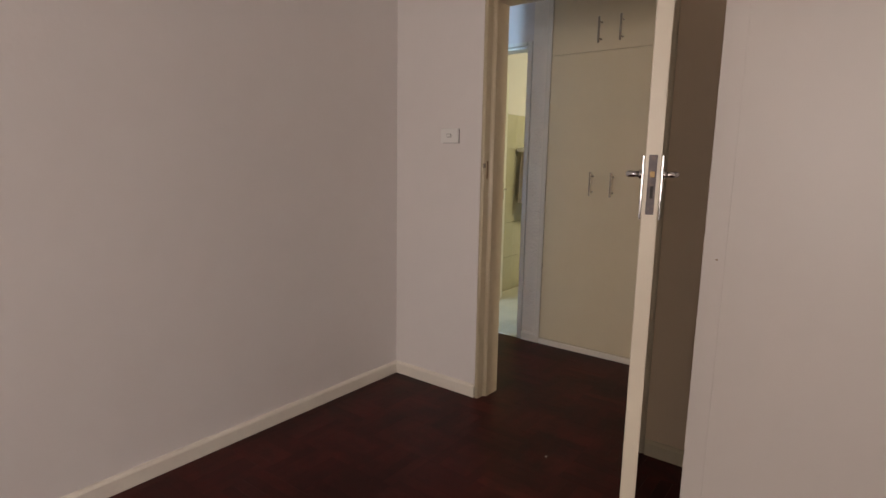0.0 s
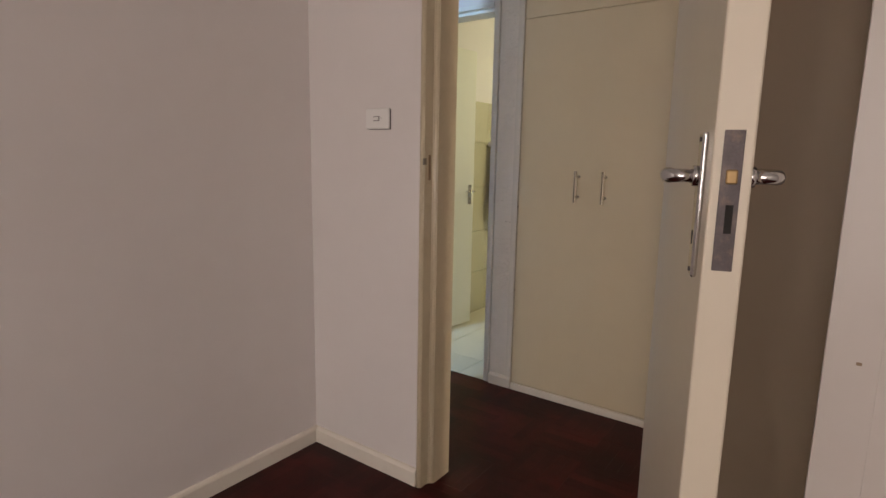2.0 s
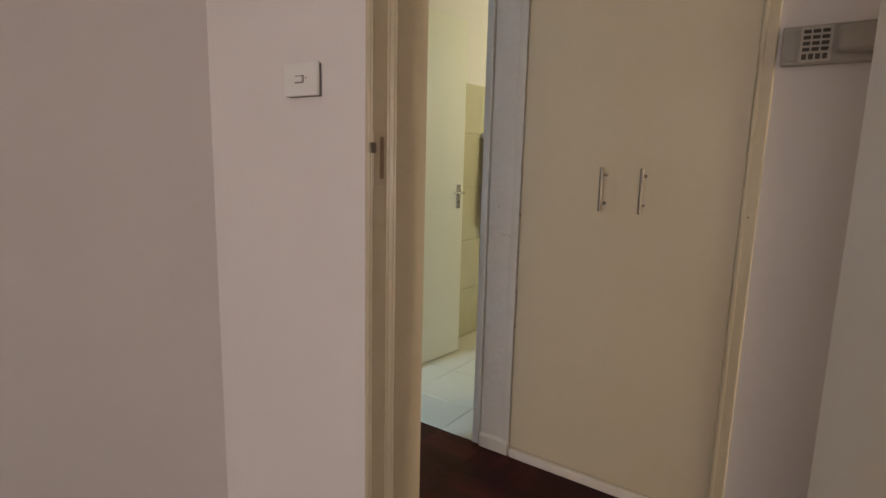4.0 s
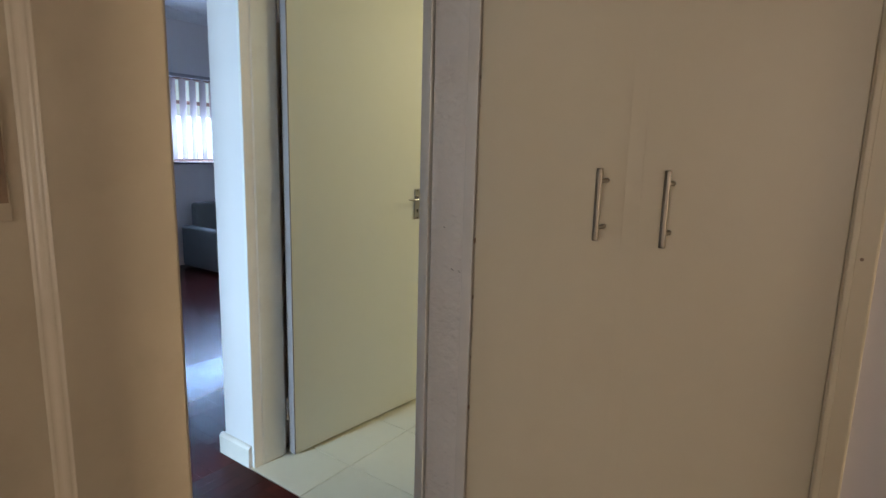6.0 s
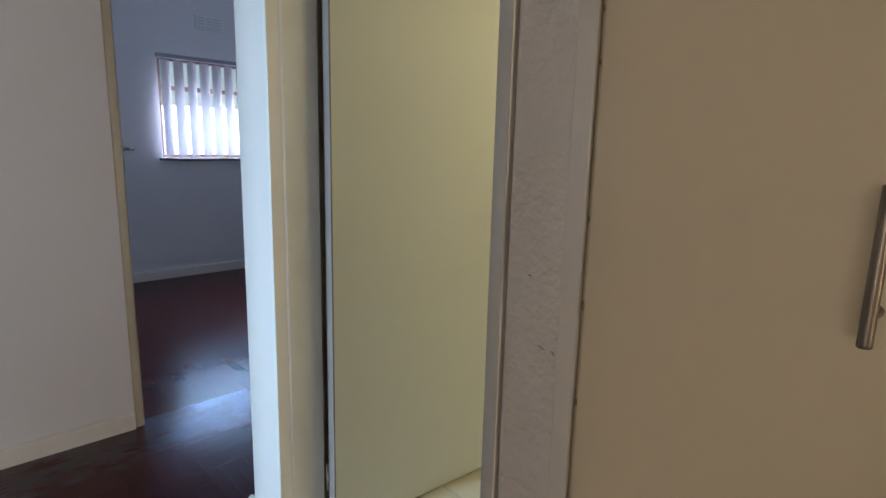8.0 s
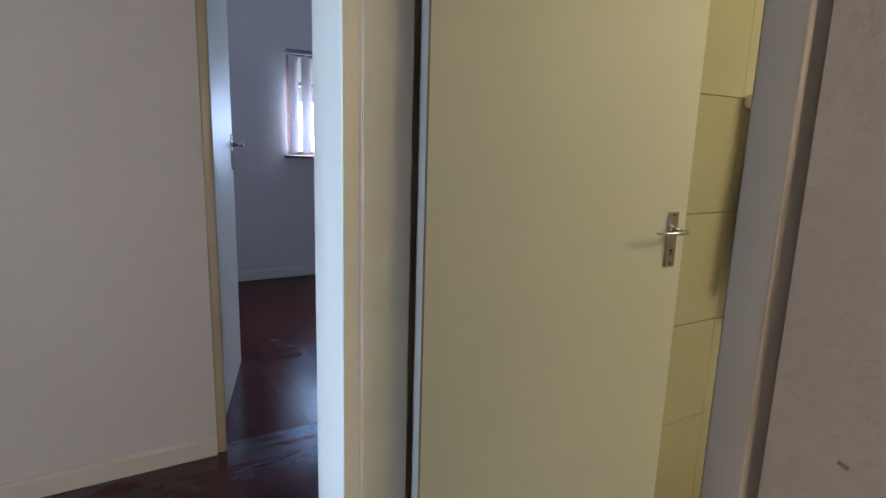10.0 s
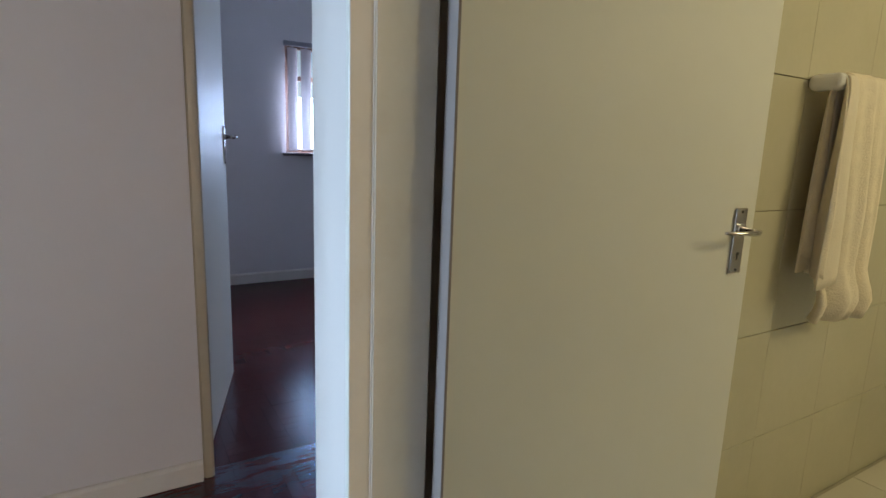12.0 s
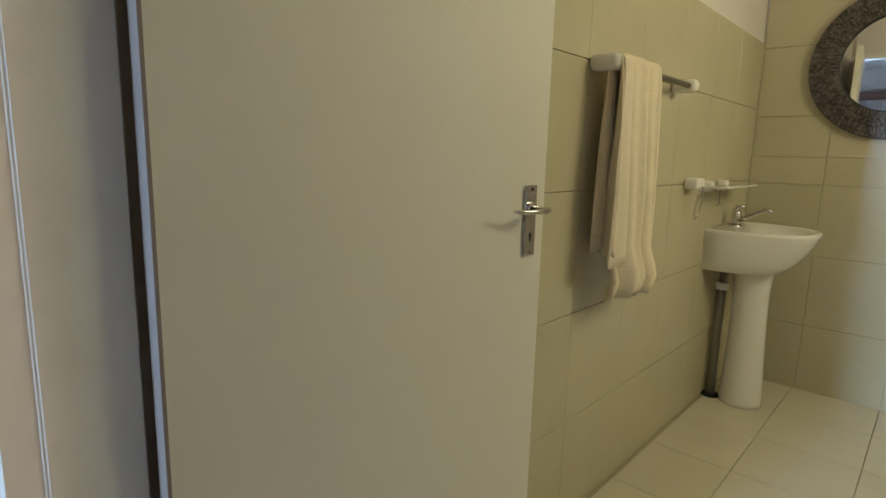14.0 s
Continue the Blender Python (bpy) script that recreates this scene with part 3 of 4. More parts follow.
def bar_handle(parent, x, z0, z1):
    b = bmesh.new()
    add_tube(b, [(x, -0.048, z0), (x, -0.048, z0 + 0.0012), (x, -0.048, z0 + 0.004), (x, -0.048, z1 - 0.004), (x, -0.048, z1 - 0.0012), (x, -0.048, z1)],
             [0.0052, 0.0064, 0.0064, 0.0064, 0.0064, 0.0052], 16)
    h = part("handle", b, BRUSHED, parent, "brushed steel bar handle")
    for z in (z0 + 0.026, z1 - 0.026):
        b = bmesh.new()
        add_tube(b, [(x, -0.044, z), (x, -0.012, z), (x, -0.011, z), (x, 0.001, z)], [0.0042, 0.0042, 0.0052, 0.0058], 12)
        part("post", b, BRUSHED, h)


for z0, z1, hz in ((0.045, 1.931, 1.048), (1.933, CZ - 0.012, 1.973)):
    d1 = box_part("cupboard_door", (0.006, 0.4000, 0.0, 0.018, z0, z1), CREAM, cup, 0.0015)
    box_part("cover_strip", (0.368, 0.410, -0.0017, -0.0001, z0, z1), CREAM, d1, 0.0007)
    d2 = box_part("cupboard_door", (0.4004, 0.7515, -0.002, 0.016, z0, z1), CREAM, cup, 0.0015)
    bar_handle(d1, 0.328, hz, hz + 0.150)
    bar_handle(d2, 0.462, hz, hz + 0.150)
for z, s in ((1.006, 0.0052), (1.129, 0.0024), (1.401, 0.003), (1.335, 0.0025), (0.86, 0.004), (0.70, 0.003), (0.56, 0.005), (1.62, 0.003)):
    b = bmesh.new()
    bmesh.ops.create_icosphere(b, subdivisions=1, radius=s)
    part("paint_chip", b, RUST, cup, m=pose(0.0045, -0.001, z) @ Matrix.Diagonal((0.6, 0.5, 1.7, 1)))
b = bmesh.new()
add_tube(b, [(0.775, -0.007, 1.061), (0.775, -0.0055, 1.061)], 0.003, 10)
part("nail_head", b, RUST, cup)

# ---------------------------------------------------------------- intercom on the hall wall
ic = thing("intercom", pose(-1.236, 3.48, 1.497), "beige-grey wall intercom with a keypad of dark keys", "intercom")
b = bmesh.new()
add_box(b, 0, 0.30, -0.034, 0, 0, 0.104, bevel=0.004)
part("housing", b, GREY_PLASTIC, ic)
b = bmesh.new()
add_box(b, 0.010, 0.038, -0.036, -0.032, 0.010, 0.094, bevel=0.002)
part("speaker_panel", b, GREY_PLASTIC, ic)
kp = box_part("keypad_plate", (0.045, 0.118, -0.0375, -0.032, 0.006, 0.099), KEYPAD, ic, 0.0015, "pale keypad plate")
for r in range(4):
    for c in range(3):
        box_part("key", (0.051 + c * 0.0215, 0.0685 + c * 0.0215, -0.041, -0.037, 0.034 + r * 0.0158, 0.0435 + r * 0.0158), KEY_DARK, kp, 0.0015)
for c in range(4):
    box_part("key", (0.051 + c * 0.016, 0.0625 + c * 0.016, -0.041, -0.037, 0.012, 0.027), KEY_DARK, kp, 0.0015)
b = bmesh.new()
add_box(b, 0.128, 0.295, -0.062, -0.03, 0.022, 0.094, bevel=0.012, seg=3)
part("handset", b, GREY_PLASTIC, ic)

# small marks
for x, z, a, w in ((-2.112, 0.921, 25, 0.005), (-2.090, 0.918, 45, 0.004), (-2.14, 1.03, 15, 0.003)):
    sc = box_part("plaster_crack", (-w, w, -0.0012, 0.0004, -0.0011, 0.0011), SCRATCH, None, 0, m=pose(x, 3.477, z, 0, a, 0))
    tagged(sc, "small dark scratch in the painted plaster pier", "scratch")
b = bmesh.new()
bmesh.ops.create_icosphere(b, subdivisions=1, radius=0.006)
tagged(part("paint_flake", b, WHITE_GLOSS, m=pose(-1.305, 2.14, 0.002) @ Matrix.Diagonal((1, 0.7, 0.35, 1))), "tiny white paint flake lying on the floor", "debris")

# ---------------------------------------------------------------- bathroom: basin
BY = 6.165
ws = thing("wash_basin", pose(-3.049, BY, 0), "white ceramic wash basin on a pedestal with a chrome mixer", "basin")


def d_loop(depth, half, z, back=0.0, n=28, shift=0.0):
    """A D-shaped outline against the wall: straight at the back, rounded to the front."""
    pts = []
    for k in range(n):
        a = -math.pi / 2 + math.pi * k / (n - 1)
        x = back + shift + (depth * 0.925 - back) * (abs(math.cos(a)) ** 0.75)
        y = half * math.copysign(abs(math.sin(a)) ** 0.8, math.sin(a))
        pts.append((x, y, z))
    return pts


b = bmesh.new()
loops = [d_loop(0.27, 0.205, 0.638), d_loop(0.30, 0.224, 0.644), d_loop(0.345, 0.234, 0.685), d_loop(0.388, 0.245, 0.742), d_loop(0.412, 0.252, 0.79),
         d_loop(0.420, 0.255, 0.808), d_loop(0.420, 0.255, 0.818), d_loop(0.414, 0.250, 0.824), d_loop(0.396, 0.236, 0.824, 0.02), d_loop(0.382, 0.218, 0.816, 0.105),
         d_loop(0.35, 0.19, 0.765, 0.115), d_loop(0.29, 0.12, 0.72, 0.14), d_loop(0.235, 0.035, 0.705, 0.19)]
add_loft(b, loops)
part("bowl", b, CERAMIC, ws)
b = bmesh.new()


def ell(cx, rx, ry, z, n=24):
    return [(cx + rx * math.cos(2 * math.pi * k / n), ry * math.sin(2 * math.pi * k / n), z) for k in range(n)]


add_loft(b, [ell(0.160, 0.092, 0.088, 0.0), ell(0.160, 0.090, 0.087, 0.02), ell(0.160, 0.086, 0.083, 0.10), ell(0.158, 0.079, 0.078, 0.25), ell(0.156, 0.074, 0.078, 0.40),
             ell(0.154, 0.074, 0.083, 0.52), ell(0.154, 0.079, 0.092, 0.60), ell(0.158, 0.088, 0.105, 0.645), ell(0.160, 0.094, 0.115, 0.66)])
part("pedestal", b, CERAMIC, ws)
b = bmesh.new()
TX, TZ = 0.056, 0.815
add_tube(b, [(TX, 0, TZ), (TX, 0, TZ + 0.012), (TX, 0, TZ + 0.014)], [0.030, 0.030, 0.024], 20)
add_tube(b, [(TX, 0, TZ + 0.008), (TX, 0, TZ + 0.07), (TX, 0, TZ + 0.082)], [0.024, 0.022, 0.015], 20)
tap = part("mixer_body", b, CHROME, ws, "chrome mixer tap")
b = bmesh.new()
add_tube(b, [(TX + 0.01, 0, TZ + 0.034), (TX + 0.055, 0, TZ + 0.056), (TX + 0.09, 0, TZ + 0.078), (TX + 0.118, 0, TZ + 0.089), (TX + 0.134, 0, TZ + 0.087), (TX + 0.14, 0, TZ + 0.074)],
         [0.011, 0.009, 0.008, 0.008, 0.009, 0.010], 14)
part("spout", b, CHROME, tap)
b = bmesh.new()
add_tube(b, [(TX - 0.003, 0, TZ + 0.078), (TX + 0.002, 0, TZ + 0.093), (TX + 0.03, 0, TZ + 0.099)], [0.016, 0.013, 0.007], 12)
part("lever", b, CHROME, tap)
# Added tube; its grey stands in for wall shaded by the pedestal.
b = bmesh.new()
add_tube(b, [(0.034, -0.02, 0.0), (0.034, -0.02, 0.53)], 0.021, 16)
pipe = part("waste_pipe", b, PIPE, ws, "grey upright tube standing in for the shaded wall strip")
b = bmesh.new()
add_tube(b, [(0.036, -0.02, 0.524), (0.036, -0.02, 0.528), (0.036, -0.02, 0.552), (0.036, -0.02, 0.556)], [0.027, 0.030, 0.030, 0.026], 18)
part("collar", b, PLASTIC, pipe, "white plastic pipe collar")
b = bmesh.new()
add_tube(b, [(0.036, -0.02, 0.55), (0.038, -0.02, 0.60), (0.06, -0.015, 0.63), (0.12, 0.0, 0.66)], 0.017, 12)
part("trap", b, PIPE, pipe)
# Dark disc painted as the shade at the tube's foot.
b = bmesh.new()
add_tube(b, [(0.034, -0.02, 0.0), (0.034, -0.02, 0.006), (0.034, -0.02, 0.010)], [0.042, 0.042, 0.024], 20)
part("floor_flange", b, DARK, pipe)

# ---------------------------------------------------------------- towel rail and towel
RZ, RX = 1.362, -2.978
rail = thing("towel_rail", pose(-3.05, 4.815, RZ), "white ceramic ended towel rail on the tiled wall", "towel rail")
b = bmesh.new()
add_tube(b, [(0.062, 0.01, 0), (0.062, 0.585, 0)], 0.0095, 14)
part("rail", b, BRUSHED, rail)
for y in (0.0, 0.585):
    b = bmesh.new()
    add_box(b, 0, 0.088, y - 0.024, y + 0.028, -0.021, 0.023, bevel=0.019, seg=4)
    part("bracket", b, CERAMIC, rail)


def towel_sheet(y0, y1, z_front, z_back, off, seed, folds, thick, flare, hem=0.0, depth=0.018):
    """A cloth strip over the rail, rippled along its width."""
    rnd = random.Random(seed)
    ph = [rnd.uniform(0, 6.28) for _ in range(4)]
    nu, b = 40, bmesh.new()
    drop_f, drop_b, r = RZ - z_front, RZ - z_back, 0.012 + off
    path = [(-r - 0.004, -drop_b * (1 - k / 14)) for k in range(14)]
    path += [(-r * math.cos(a), r * math.sin(a)) for a in [math.pi * k / 8 for k in range(9)]]
    path += [(r + 0.003, -drop_f * k / 22) for k in range(1, 23)]
    grid = []
    for x, z in path:
        row, s = [], max(0.0, -z)
        for i in range(nu + 1):
            f = i / nu
            amp = 0.0035 + depth * min(1.0, s / 0.35)
            swell = hem * max(0.0, 1 - abs((s - drop_f + 0.06) / 0.065)) ** 0.5 if x > 0 else 0.0
            w = math.sin(f * folds * 6.283 + ph[0]) + 0.45 * math.sin(f * folds * 13.1 + ph[1] + z * 3)
            y = y0 + (y1 - y0) * f + flare * s * (f - 0.5) + 0.004 * math.sin(9 * z + ph[2])
            row.append(b.verts.new((RX + x + swell + (amp * w if x > 0 else -0.1 * amp * w), y, RZ + z + (0.006 * math.sin(f * 5 + ph[3]) if s > 0.3 else 0))))
        grid.append(row)
    for r0, r1 in zip(grid, grid[1:]):
        for i in range(nu):
            b.faces.new((r0[i], r0[i + 1], r1[i + 1], r1[i])).smooth = True
    geom = b.faces[:]
    bmesh.ops.recalc_face_normals(b, faces=b.faces)
    bmesh.ops.solidify(b, geom=geom, thickness=thick)
    return b


tw = thing("towel", pose(0, 0, 0), "cream terry towel folded over the towel rail", "towel")
part("front_fold", towel_sheet(4.850, 5.045, 0.715, 0.85, 0.015, 5, 1.55, 0.016, 0.03, 0.026, 0.017), TOWEL, tw)
part("inner_fold", towel_sheet(4.816, 4.890, 0.822, 0.86, 0.008, 8, 0.35, 0.005, 0.13), TOWEL_HEM, tw)
part("loose_edge", towel_sheet(4.806, 4.826, 0.846, 0.90, 0.002, 4, 0.4, 0.004, 0.07), TOWEL, tw)

# ---------------------------------------------------------------- ring holder and shelf
rh = thing("towel_ring", pose(-3.05, 5.645, 1.025), "white ceramic holder with a chrome ring", "towel ring")
b = bmesh.new()
add_box(b, 0, 0.055, -0.045, 0.045, -0.022, 0.024, bevel=0.014, seg=3)
part("mount", b, CERAMIC, rh)
b = bmesh.new()
add_tube(b, [(0.05 + 0.008 * math.cos(a), 0.032 * math.sin(a), -0.075 + 0.062 * math.cos(a)) for a in [2 * math.pi * k / 28 for k in range(29)]], 0.0028, 8)
part("ring", b, CHROME, rh)
sh = thing("bathroom_shelf", pose(-3.05, 5.80, 1.000), "narrow white shelf on ceramic brackets above the basin", "shelf")
b = bmesh.new()
add_box(b, 0.012, 0.112, -0.02, 0.43, 0.004, 0.013, bevel=0.003)
part("shelf_board", b, CERAMIC, sh)
for y in (0.0, 0.20):
    b = bmesh.new()
    add_box(b, 0, 0.045, y, y + 0.05, -0.012, 0.034, bevel=0.011, seg=3)
    part("bracket", b, CERAMIC, sh)
box_part("hook", (0.02, 0.026, 0.17, 0.24, -0.075, -0.070), BRUSHED, sh, 0.001)
box_part("hook_arm", (0.02, 0.024, 0.203, 0.207, -0.072, 0.004), BRUSHED, sh, 0.001)

# ---------------------------------------------------------------- mirror with a mosaic ring
MX, MZ, MY = -2.525, 1.552, 6.54
mr = thing("round_mirror", pose(MX, MY, MZ), "round mirror in a wide dark mosaic ring frame", "mirror")
R0, R1 = 0.205, 0.325
b = bmesh.new()
NS = 96
prof = [(R1, 0.0), (R1, -0.012), (R1 - 0.012, -0.022), (R0 + 0.012, -0.026), (R0, -0.018), (R0, 0.0)]
ring = [[b.verts.new((r * math.cos(2 * math.pi * k / NS), y, r * math.sin(2 * math.pi * k / NS))) for r, y in prof] for k in range(NS)]
for k in range(NS):
    for j in range(len(prof)):
        b.faces.new((ring[k][j], ring[(k + 1) % NS][j], ring[(k + 1) % NS][(j + 1) % len(prof)], ring[k][(j + 1) % len(prof)]))
fr = part("ring_frame", b, BLACK, mr)
b = bmesh.new()
rg = random.Random(5)
for row in range(7):
    ra, rb = R0 + 0.006 + row * 0.0159, R0 + 0.006 + (row + 1) * 0.0159 - 0.001
    n = int(2 * math.pi * ra / 0.0062)
    for k in range(n):
        a0, a1 = 2 * math.pi * k / n, 2 * math.pi * (k + 0.86) / n
        yb, yf = -0.020, -0.0275 - rg.random() * 0.0035
        e = rg.uniform(-0.004, 0.004) if 0 < row < 6 else 0
        vs = [b.verts.new(((r + e) * math.cos(a), y, (r + e) * math.sin(a))) for y in (yb, yf) for r, a in ((ra, a0), (rb, a0), (rb, a1), (ra, a1))]
        b.faces.new(vs[4:])
        for q in range(4):
            b.faces.new((vs[q], vs[(q + 1) % 4], vs[4 + (q + 1) % 4], vs[4 + q]))
tagged(part("mosaic", b, MIRROR_RING, fr, "small dark shell chips"), kind="stuff")
b = bmesh.new()
b.faces.new([b.verts.new(((R0 + 0.003) * math.cos(2 * math.pi * k / NS), -0.008, (R0 + 0.003) * math.sin(2 * math.pi * k / NS))) for k in range(NS)])
gl = part("mirror_glass", b, MIRROR, mr)

# ---------------------------------------------------------------- far bedroom window with vertical blinds


def window_unit(name, m, w, h, mat, label, bars=2, mull=(0.33, 0.67), transom=None):
    """A steel window in a wall opening: local x along the wall, z up from the sill, y outward."""
    root = thing(name, m, label, "window", kind="structure")
    t = 0.035
    b = bmesh.new()
    for bx in ((0, w, 0.05, 0.09, 0, t), (0, w, 0.05, 0.09, h - t, h), (0, t, 0.05, 0.09, t, h - t), (w - t, w, 0.05, 0.09, t, h - t)):
        add_box(b, *bx)
    part("window_frame", b, mat, root)
    for f in mull:
        box_part("mullion", (w * f - 0.02, w * f + 0.02, 0.048, 0.092, t, h - t), mat, root, 0.003)
    if transom:
        box_part("transom", (t, w - t, 0.046, 0.094, transom - 0.018, transom + 0.018), mat, root, 0.003)
    xs = [t] + [w * f for f in mull] + [w - t]
    for a, c in zip(xs, xs[1:]):
        p = box_part("pane", (a + 0.004, c - 0.004, 0.068, 0.072, t, h - t), GLASS, root, 0)
        p.visible_shadow = False
    for i in range(bars):
        z = h * (i + 1) / (bars + 1)
        b = bmesh.new()
        add_tube(b, [(0, 0.035, z), (w, 0.035, z)], 0.006, 8)
        part("burglar_bar", b, mat, root)
    return root


# frames: local +y points outside
window_unit("window_1", pose(-6.82, 4.40, 1.07, 0, 0, 90), 1.75, 0.86, WINDOW_BROWN, "steel window with burglar bars behind vertical blinds", 0, (0.47,), 0.60)
sl = box_part("window_sill", (-6.83, -6.78, 4.37, 6.18, 1.05, 1.07), SILL, None, 0.004)
tagged(sl, "dark painted narrow window sill", "window sill", kind="structure")
vb = thing("vertical_blind", pose(-6.80, 4.40, 1.09), "pale vertical blind with slats turned half open", "blind")
b = bmesh.new()
add_box(b, 0.0, 0.04, -0.02, 1.77, 0.815, 0.85, bevel=0.004)
part("head_rail", b, BLIND_HEAD, vb)
NSL = 16
for i in range(NSL):
    y = 0.05 + i * 0.1085
    rg = random.Random(i)
    ang = radians(104 + rg.uniform(-5, 5))
    b = bmesh.new()
    hw = 0.045
    cols = []
    for j in range(7):
        u = -1 + 2 * j / 6
        px, py = 0.006 * (1 - u * u), hw * u
        qx, qy = px * math.sin(ang) + py * math.cos(ang), -px * math.cos(ang) + py * math.sin(ang)
        cols.append([b.verts.new((0.02 + qx, y + qy, z)) for z in (0.008, 0.03, 0.42, 0.80)])
    for c0, c1 in zip(cols, cols[1:]):
        for k in range(3):
            b.faces.new((c0[k], c1[k], c1[k + 1], c0[k + 1])).smooth = True
    s = part("slat", b, SLAT, vb)
    box_part("carrier", (0.014, 0.026, y - 0.008, y + 0.008, 0.80, 0.817), BLIND_HEAD, vb, 0.001)
    box_part("weight", (0.012, 0.028, y - 0.036 * math.sin(ang), y + 0.036 * math.sin(ang), 0.0, 0.009), SLAT, vb, 0)

# air vent above the window
av = thing("air_vent", pose(-6.82, 4.73, 2.19), "painted plaster air vent with louvre slots", "vent")
box_part("plate", (0, 0.012, 0, 0.25, 0, 0.115), WALL, av, 0.003)
for r in range(4):
    for c in range(3):
        box_part("slot", (0.011, 0.0135, 0.022 + c * 0.072, 0.08 + c * 0.072, 0.014 + r * 0.025, 0.024 + r * 0.025), VENT, av, 0)

# armchair in the far bedroom
ac = thing("armchair", pose(-6.72, 5.30, 0), "low grey-green armchair with a tan cushion against the wall", "armchair")
b = bmesh.new()
add_box(b, 0, 0.62, 0, 0.11, 0.02, 0.43, bevel=0.025, seg=3)
part("armrest", b, FABRIC, ac)
b = bmesh.new()
add_box(b, 0, 0.62, 0.66, 0.77, 0.02, 0.43, bevel=0.025, seg=3)
part("armrest", b, FABRIC, ac)
box_part("base", (0.03, 0.6, 0.11, 0.66, 0.0, 0.2), BLACK, ac, 0.01)
b = bmesh.new()
add_box(b, 0.1, 0.63, 0.115, 0.655, 0.2, 0.36, bevel=0.04, seg=4)
part("seat_cushion", b, FABRIC_TAN, ac)
b = bmesh.new()
add_box(b, 0, 0.12, 0.11, 0.66, 0.2, 0.66, bevel=0.03, seg=3)
part("backrest", b, FABRIC, ac)

# ---------------------------------------------------------------- windows that light the place, behind the walk
window_unit("window_2", pose(1.25, -2.6, 0.85, 0, 0, 180), 2.4, 1.3, WINDOW_BROWN, "wide brown steel bedroom window", 3, (0.25, 0.5, 0.75))
window_unit("window_3", pose(-2.85, -1.0, 0.85, 0, 0, 180), 1.1, 1.25, WINDOW_BROWN, "brown framed window with net curtain", 0, (0.5,))
# Added window, never seen, around the fill lamp's opening.
window_unit("added_window", pose(4.6, 3.4, 0.4, 0, 0, -90), 0.72, 1.8, WINDOW_BROWN, "unseen window added at the hall end for the fill lamp", 0, ())
window_unit("window_4", pose(-1.3, 5.75, 1.65, 0, 0, -90), 0.8, 0.6, WINDOW_BROWN, "small high bathroom window", 0, ())
pm = box_part("pelmet", (-4.05, -2.75, -0.995, -0.90, 2.08, 2.2), WINDOW_BROWN, None, 0.004)
tagged(pm, "brown wooden pelmet above the curtained window", "pelmet")
b = bmesh.new()
cols = []
for i in range(121):
    x = -4.0 + 1.2 * i / 120
    y = -0.93 + 0.016 * math.sin(i * 0.62) + 0.006 * math.sin(i * 1.7)
    cols.append([b.verts.new((x, y, z)) for z in (0.06, 1.0, 2.09)])
for c0, c1 in zip(cols, cols[1:]):
    for k in range(2):
        b.faces.new((c0[k], c1[k], c1[k + 1], c0[k + 1])).smooth = True
tagged(part("net_curtain", b, NET), "sheer white net curtain hanging from the pelmet", "curtain")

# ---------------------------------------------------------------- ground outside
b = bmesh.new()
bmesh.ops.create_grid(b, x_segments=8, y_segments=8, size=400)
for v in b.verts:
    v.co.z = -0.25
tagged(part("ground", b, GROUND), "dry pale ground outside the house", "ground", kind="structure")

# ---------------------------------------------------------------- bathroom tiles, wall and floor


def tile_mesh(w, h, d=0.008, bev=0.001):
    """A tile with eased front edges in the local x-z plane, its face toward -y."""
    b = bmesh.new()
    back = [b.verts.new(p) for p in ((0, 0, 0), (w, 0, 0), (w, 0, h), (0, 0, h))]
    mid = [b.verts.new(p) for p in ((0, -d + bev, 0), (w, -d + bev, 0), (w, -d + bev, h), (0, -d + bev, h))]
    top = [b.verts.new(p) for p in ((bev, -d, bev), (w - bev, -d, bev), (w - bev, -d, h - bev), (bev, -d, h - bev))]
    for q in range(4):
        r = (q + 1) % 4
        b.faces.new((back[q], back[r], mid[r], mid[q]))
        b.faces.new((mid[q], mid[r], top[r], top[q]))
    b.faces.new(top)
    bmesh.ops.recalc_face_normals(b, faces=b.faces)
    me = bpy.data.meshes.new("tile")
    b.to_mesh(me)
    b.free()
    return me


TILES = {}


def lay_tile(parent, mat, w, h, m, name="tile"):
    key = (round(w, 3), round(h, 3), mat.name)
    if key not in TILES:
        TILES[key] = tile_mesh(w, h)
        TILES[key].materials.append(mat)
    ob = new(name, TILES[key])
    ob.parent = parent
    ob.matrix_basis = m


def tile_wall(parent, cuts_u, cuts_z, to_world, joint=0.0022, upright=0.0012):
    for u0, u1 in zip(cuts_u, cuts_u[1:]):
        for z0, z1 in zip(cuts_z, cuts_z[1:]):
            lay_tile(parent, TILE_WALL, u1 - u0 - upright, z1 - z0 - joint, to_world(u0 + upright / 2, z0 + joint / 2))


LEFT_Z = [-0.006, 0.330, 0.668, 1.022, 1.372, 1.685]
BACK_Z = [-0.006, 0.330, 0.676, 1.013, 1.144, 1.336, 1.660, 1.985, 2.31]
cw = structure("tile_cladding_west", [(-3.06, -3.0565, 3.705, 6.552, 0, 1.686)], GROUT, "cream wall tiles on the bathroom wall with darker grout", "wall tiles")
tile_wall(cw, [3.71, 3.768, 4.11, 4.452, 4.797, 5.14, 5.482, 5.825, 6.167, 6.545], LEFT_Z, lambda u, z: pose(-3.0572, u, z, 0, 0, 90))
cn = structure("tile_cladding_north", [(-3.05, -1.3, 6.5475, 6.552, 0, 2.31)], GROUT, "cream wall tiles on the bathroom end wall", "wall tiles")
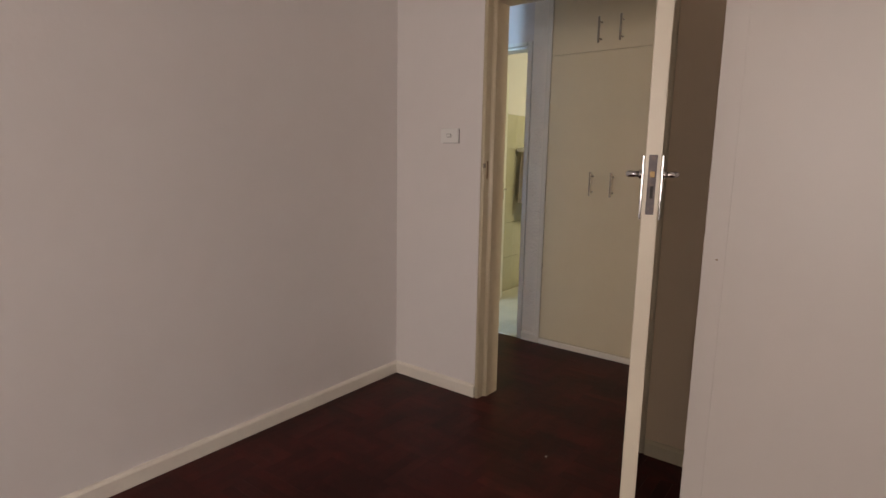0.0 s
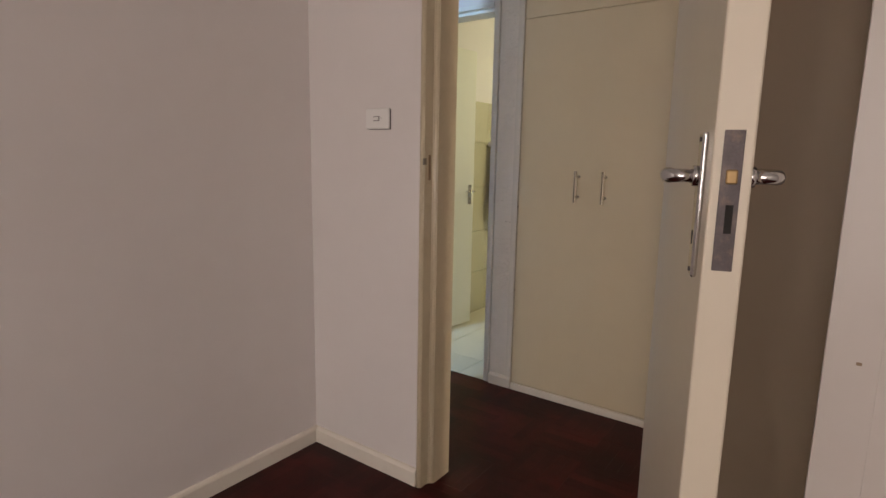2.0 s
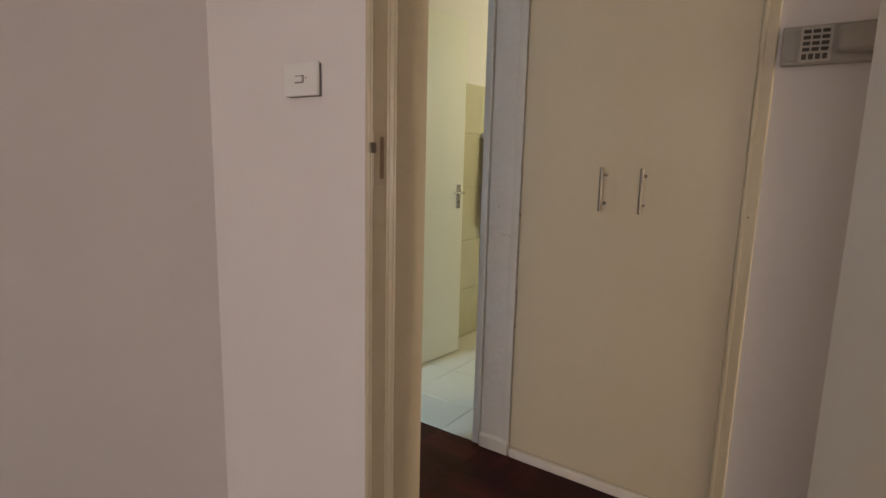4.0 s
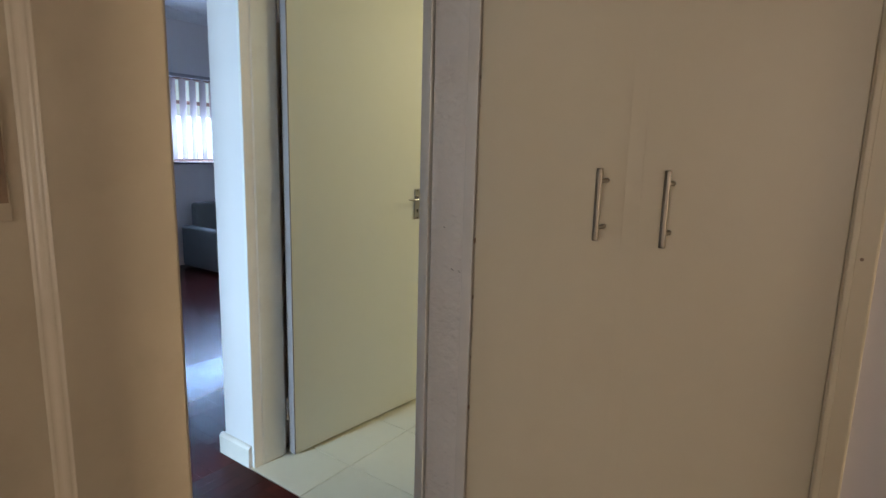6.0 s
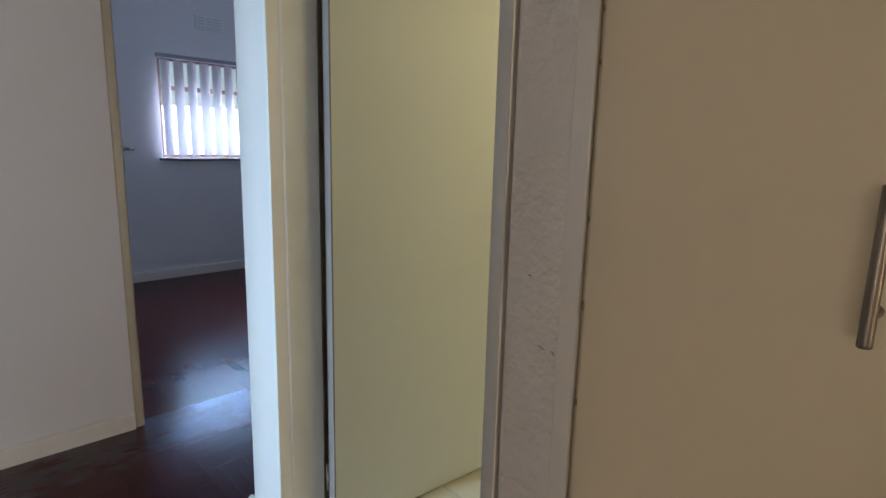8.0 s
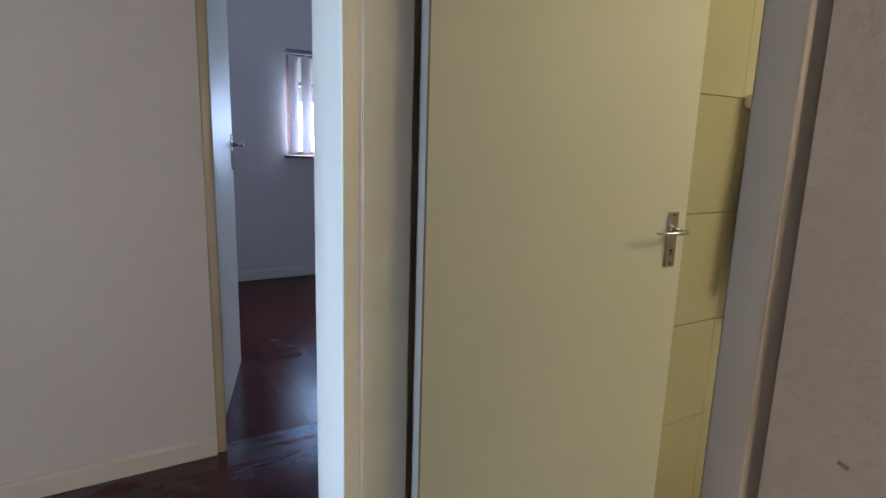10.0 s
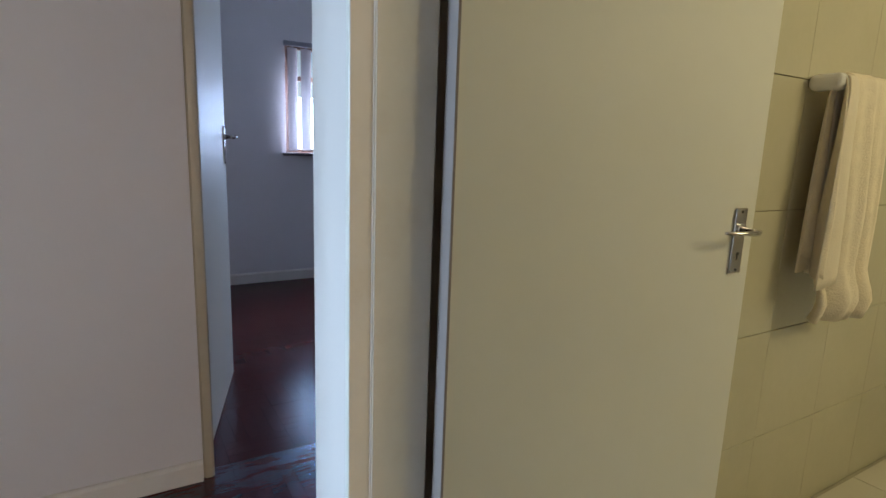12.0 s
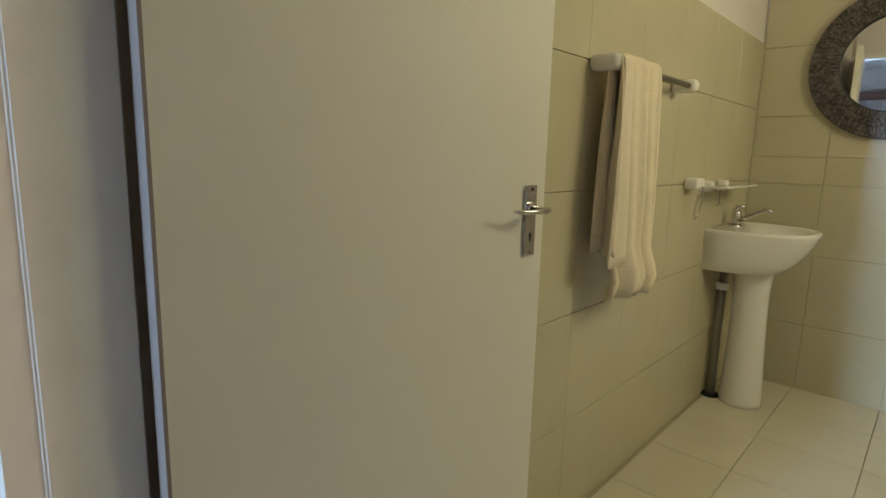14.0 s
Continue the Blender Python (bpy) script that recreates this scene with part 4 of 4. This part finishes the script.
tile_wall(cn, [-3.0485, -2.733, -2.39, -2.047, -1.704, -1.30], BACK_Z, lambda u, z: pose(u, 6.5482, z))

fb = structure("floor_bathroom", [(-3.062, -1.15, 3.482, 6.56, -0.08, -0.0075)], GROUT, "cream square floor tiles in the bathroom", "floor")
fx = [-3.06, -2.745, -2.393, -2.041, -1.689, -1.3]
fy = [3.484, 3.735, 4.087, 4.439, 4.791, 5.143, 5.495, 5.847, 6.199, 6.545]
for x0, x1 in zip(fx, fx[1:]):
    for y0, y1 in zip(fy, fy[1:]):
        if y1 < 3.8 and x0 < -3.05:
            x0 = -3.036
        if y1 < 3.8 and x1 > -2.3:
            x1 = -2.219
        if x1 - x0 < 0.05:
            continue
        lay_tile(fb, TILE_FLOOR, x1 - x0 - 0.0025, y1 - y0 - 0.0025, pose(x0 + 0.00125, y0 + 0.00125, -0.0078, -90, 0, 0))

# ---------------------------------------------------------------- parquet floor: basket-woven finger blocks
fl = structure("floor", [(-4.25, 1.75, -2.75, 3.482, -0.08, -0.0045), (1.75, 4.75, 2.45, 3.482, -0.08, -0.0045), (-4.25, -3.212, 3.482, 4.9, -0.08, -0.0045), (-6.97, -4.25, 2.45, 7.0, -0.08, -0.0045),
                         (-2.05, 0.75, 3.482, 4.05, -0.08, -0.0045), (-3.14, -3.066, 3.482, 3.56, -0.08, -0.0006)],
               GROUT_DARK, "dark red polished parquet floor worn in the doorways", "floor")
PANEL, FING = 0.24, 5
FW = PANEL / FING


def finger_mesh():
    b = bmesh.new()
    g, bev, d = 0.00008, 0.00018, 0.0045
    x0, x1, y0, y1 = g, PANEL - g, g, FW - g
    lo = [b.verts.new(p) for p in ((x0, y0, -d), (x1, y0, -d), (x1, y1, -d), (x0, y1, -d))]
    hi = [b.verts.new(p) for p in ((x0 + bev, y0 + bev, 0), (x1 - bev, y0 + bev, 0), (x1 - bev, y1 - bev, 0), (x0 + bev, y1 - bev, 0))]
    for q in range(4):
        r = (q + 1) % 4
        b.faces.new((lo[q], lo[r], hi[r], hi[q]))
    b.faces.new(hi)
    me = bpy.data.meshes.new("parquet_block")
    b.to_mesh(me)
    b.free()
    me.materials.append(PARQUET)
    return me


FM = finger_mesh()
rg = random.Random(11)
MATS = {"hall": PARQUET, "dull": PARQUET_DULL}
fields = {"hall": ([], []), "dull": ([], [])}
zones = [(-4.12, 1.7, 2.605, 3.49), (-2.46, 1.6, -2.6, 2.605), (-4.12, -2.59, -1.0, 2.605), (-6.82, -3.22, 3.49, 4.75), (-6.82, -4.12, 4.75, 6.85), (-6.82, -4.25, 2.6, 3.49)]
fv = [v.co.copy() for v in FM.vertices]
ff = [tuple(p.vertices) for p in FM.polygons]
singles = 0
for ix in range(-29, 8):
    for iy in range(-12, 30):
        cx, cy = ix * PANEL + PANEL / 2, iy * PANEL + 0.12 + PANEL / 2
        if not any(a - 0.1 < cx < c + 0.1 and e - 0.1 < cy < f + 0.1 for a, c, e, f in zones):
            continue
        if -3.2 < cx < -2.05 and cy > 3.49:
            continue
        for k in range(FING):
            lift = rg.uniform(-0.0004, 0.0)
            tip = Matrix.Rotation(rg.uniform(-0.0005, 0.0005), 4, 'X') @ Matrix.Rotation(rg.uniform(-0.0004, 0.0004), 4, 'Y')
            if (ix + iy) % 2:
                m = Matrix.Translation((ix * PANEL, iy * PANEL + 0.12 + k * FW, lift)) @ tip
            else:
                m = Matrix.Translation((ix * PANEL + (k + 1) * FW, iy * PANEL + 0.12, lift)) @ Matrix.Rotation(math.pi / 2, 4, 'Z') @ tip
            zone = "hall" if cx < -3.1 and (cy > 2.6 or cx < -4.12) else "dull"
            if singles < 300 and ((-4.9 < cx < -3.2 and 2.7 < cy < 4.4)):
                ob = new("parquet_block", FM)
                ob.parent = fl
                ob.matrix_basis = m
                ob.material_slots[0].link = 'OBJECT'
                ob.material_slots[0].material = MATS[zone]
                singles += 1
            else:
                verts, faces = fields[zone]
                o = len(verts)
                verts += [m @ v for v in fv]
                faces += [tuple(o + q for q in f) for f in ff]
for key, mat in MATS.items():
    me = bpy.data.meshes.new("parquet_rest")
    me.from_pydata(fields[key][0], [], fields[key][1])
    me.materials.append(mat)
    rest = new("parquet_field", me)
    rest.parent = fl
    tagged(rest, kind="stuff")
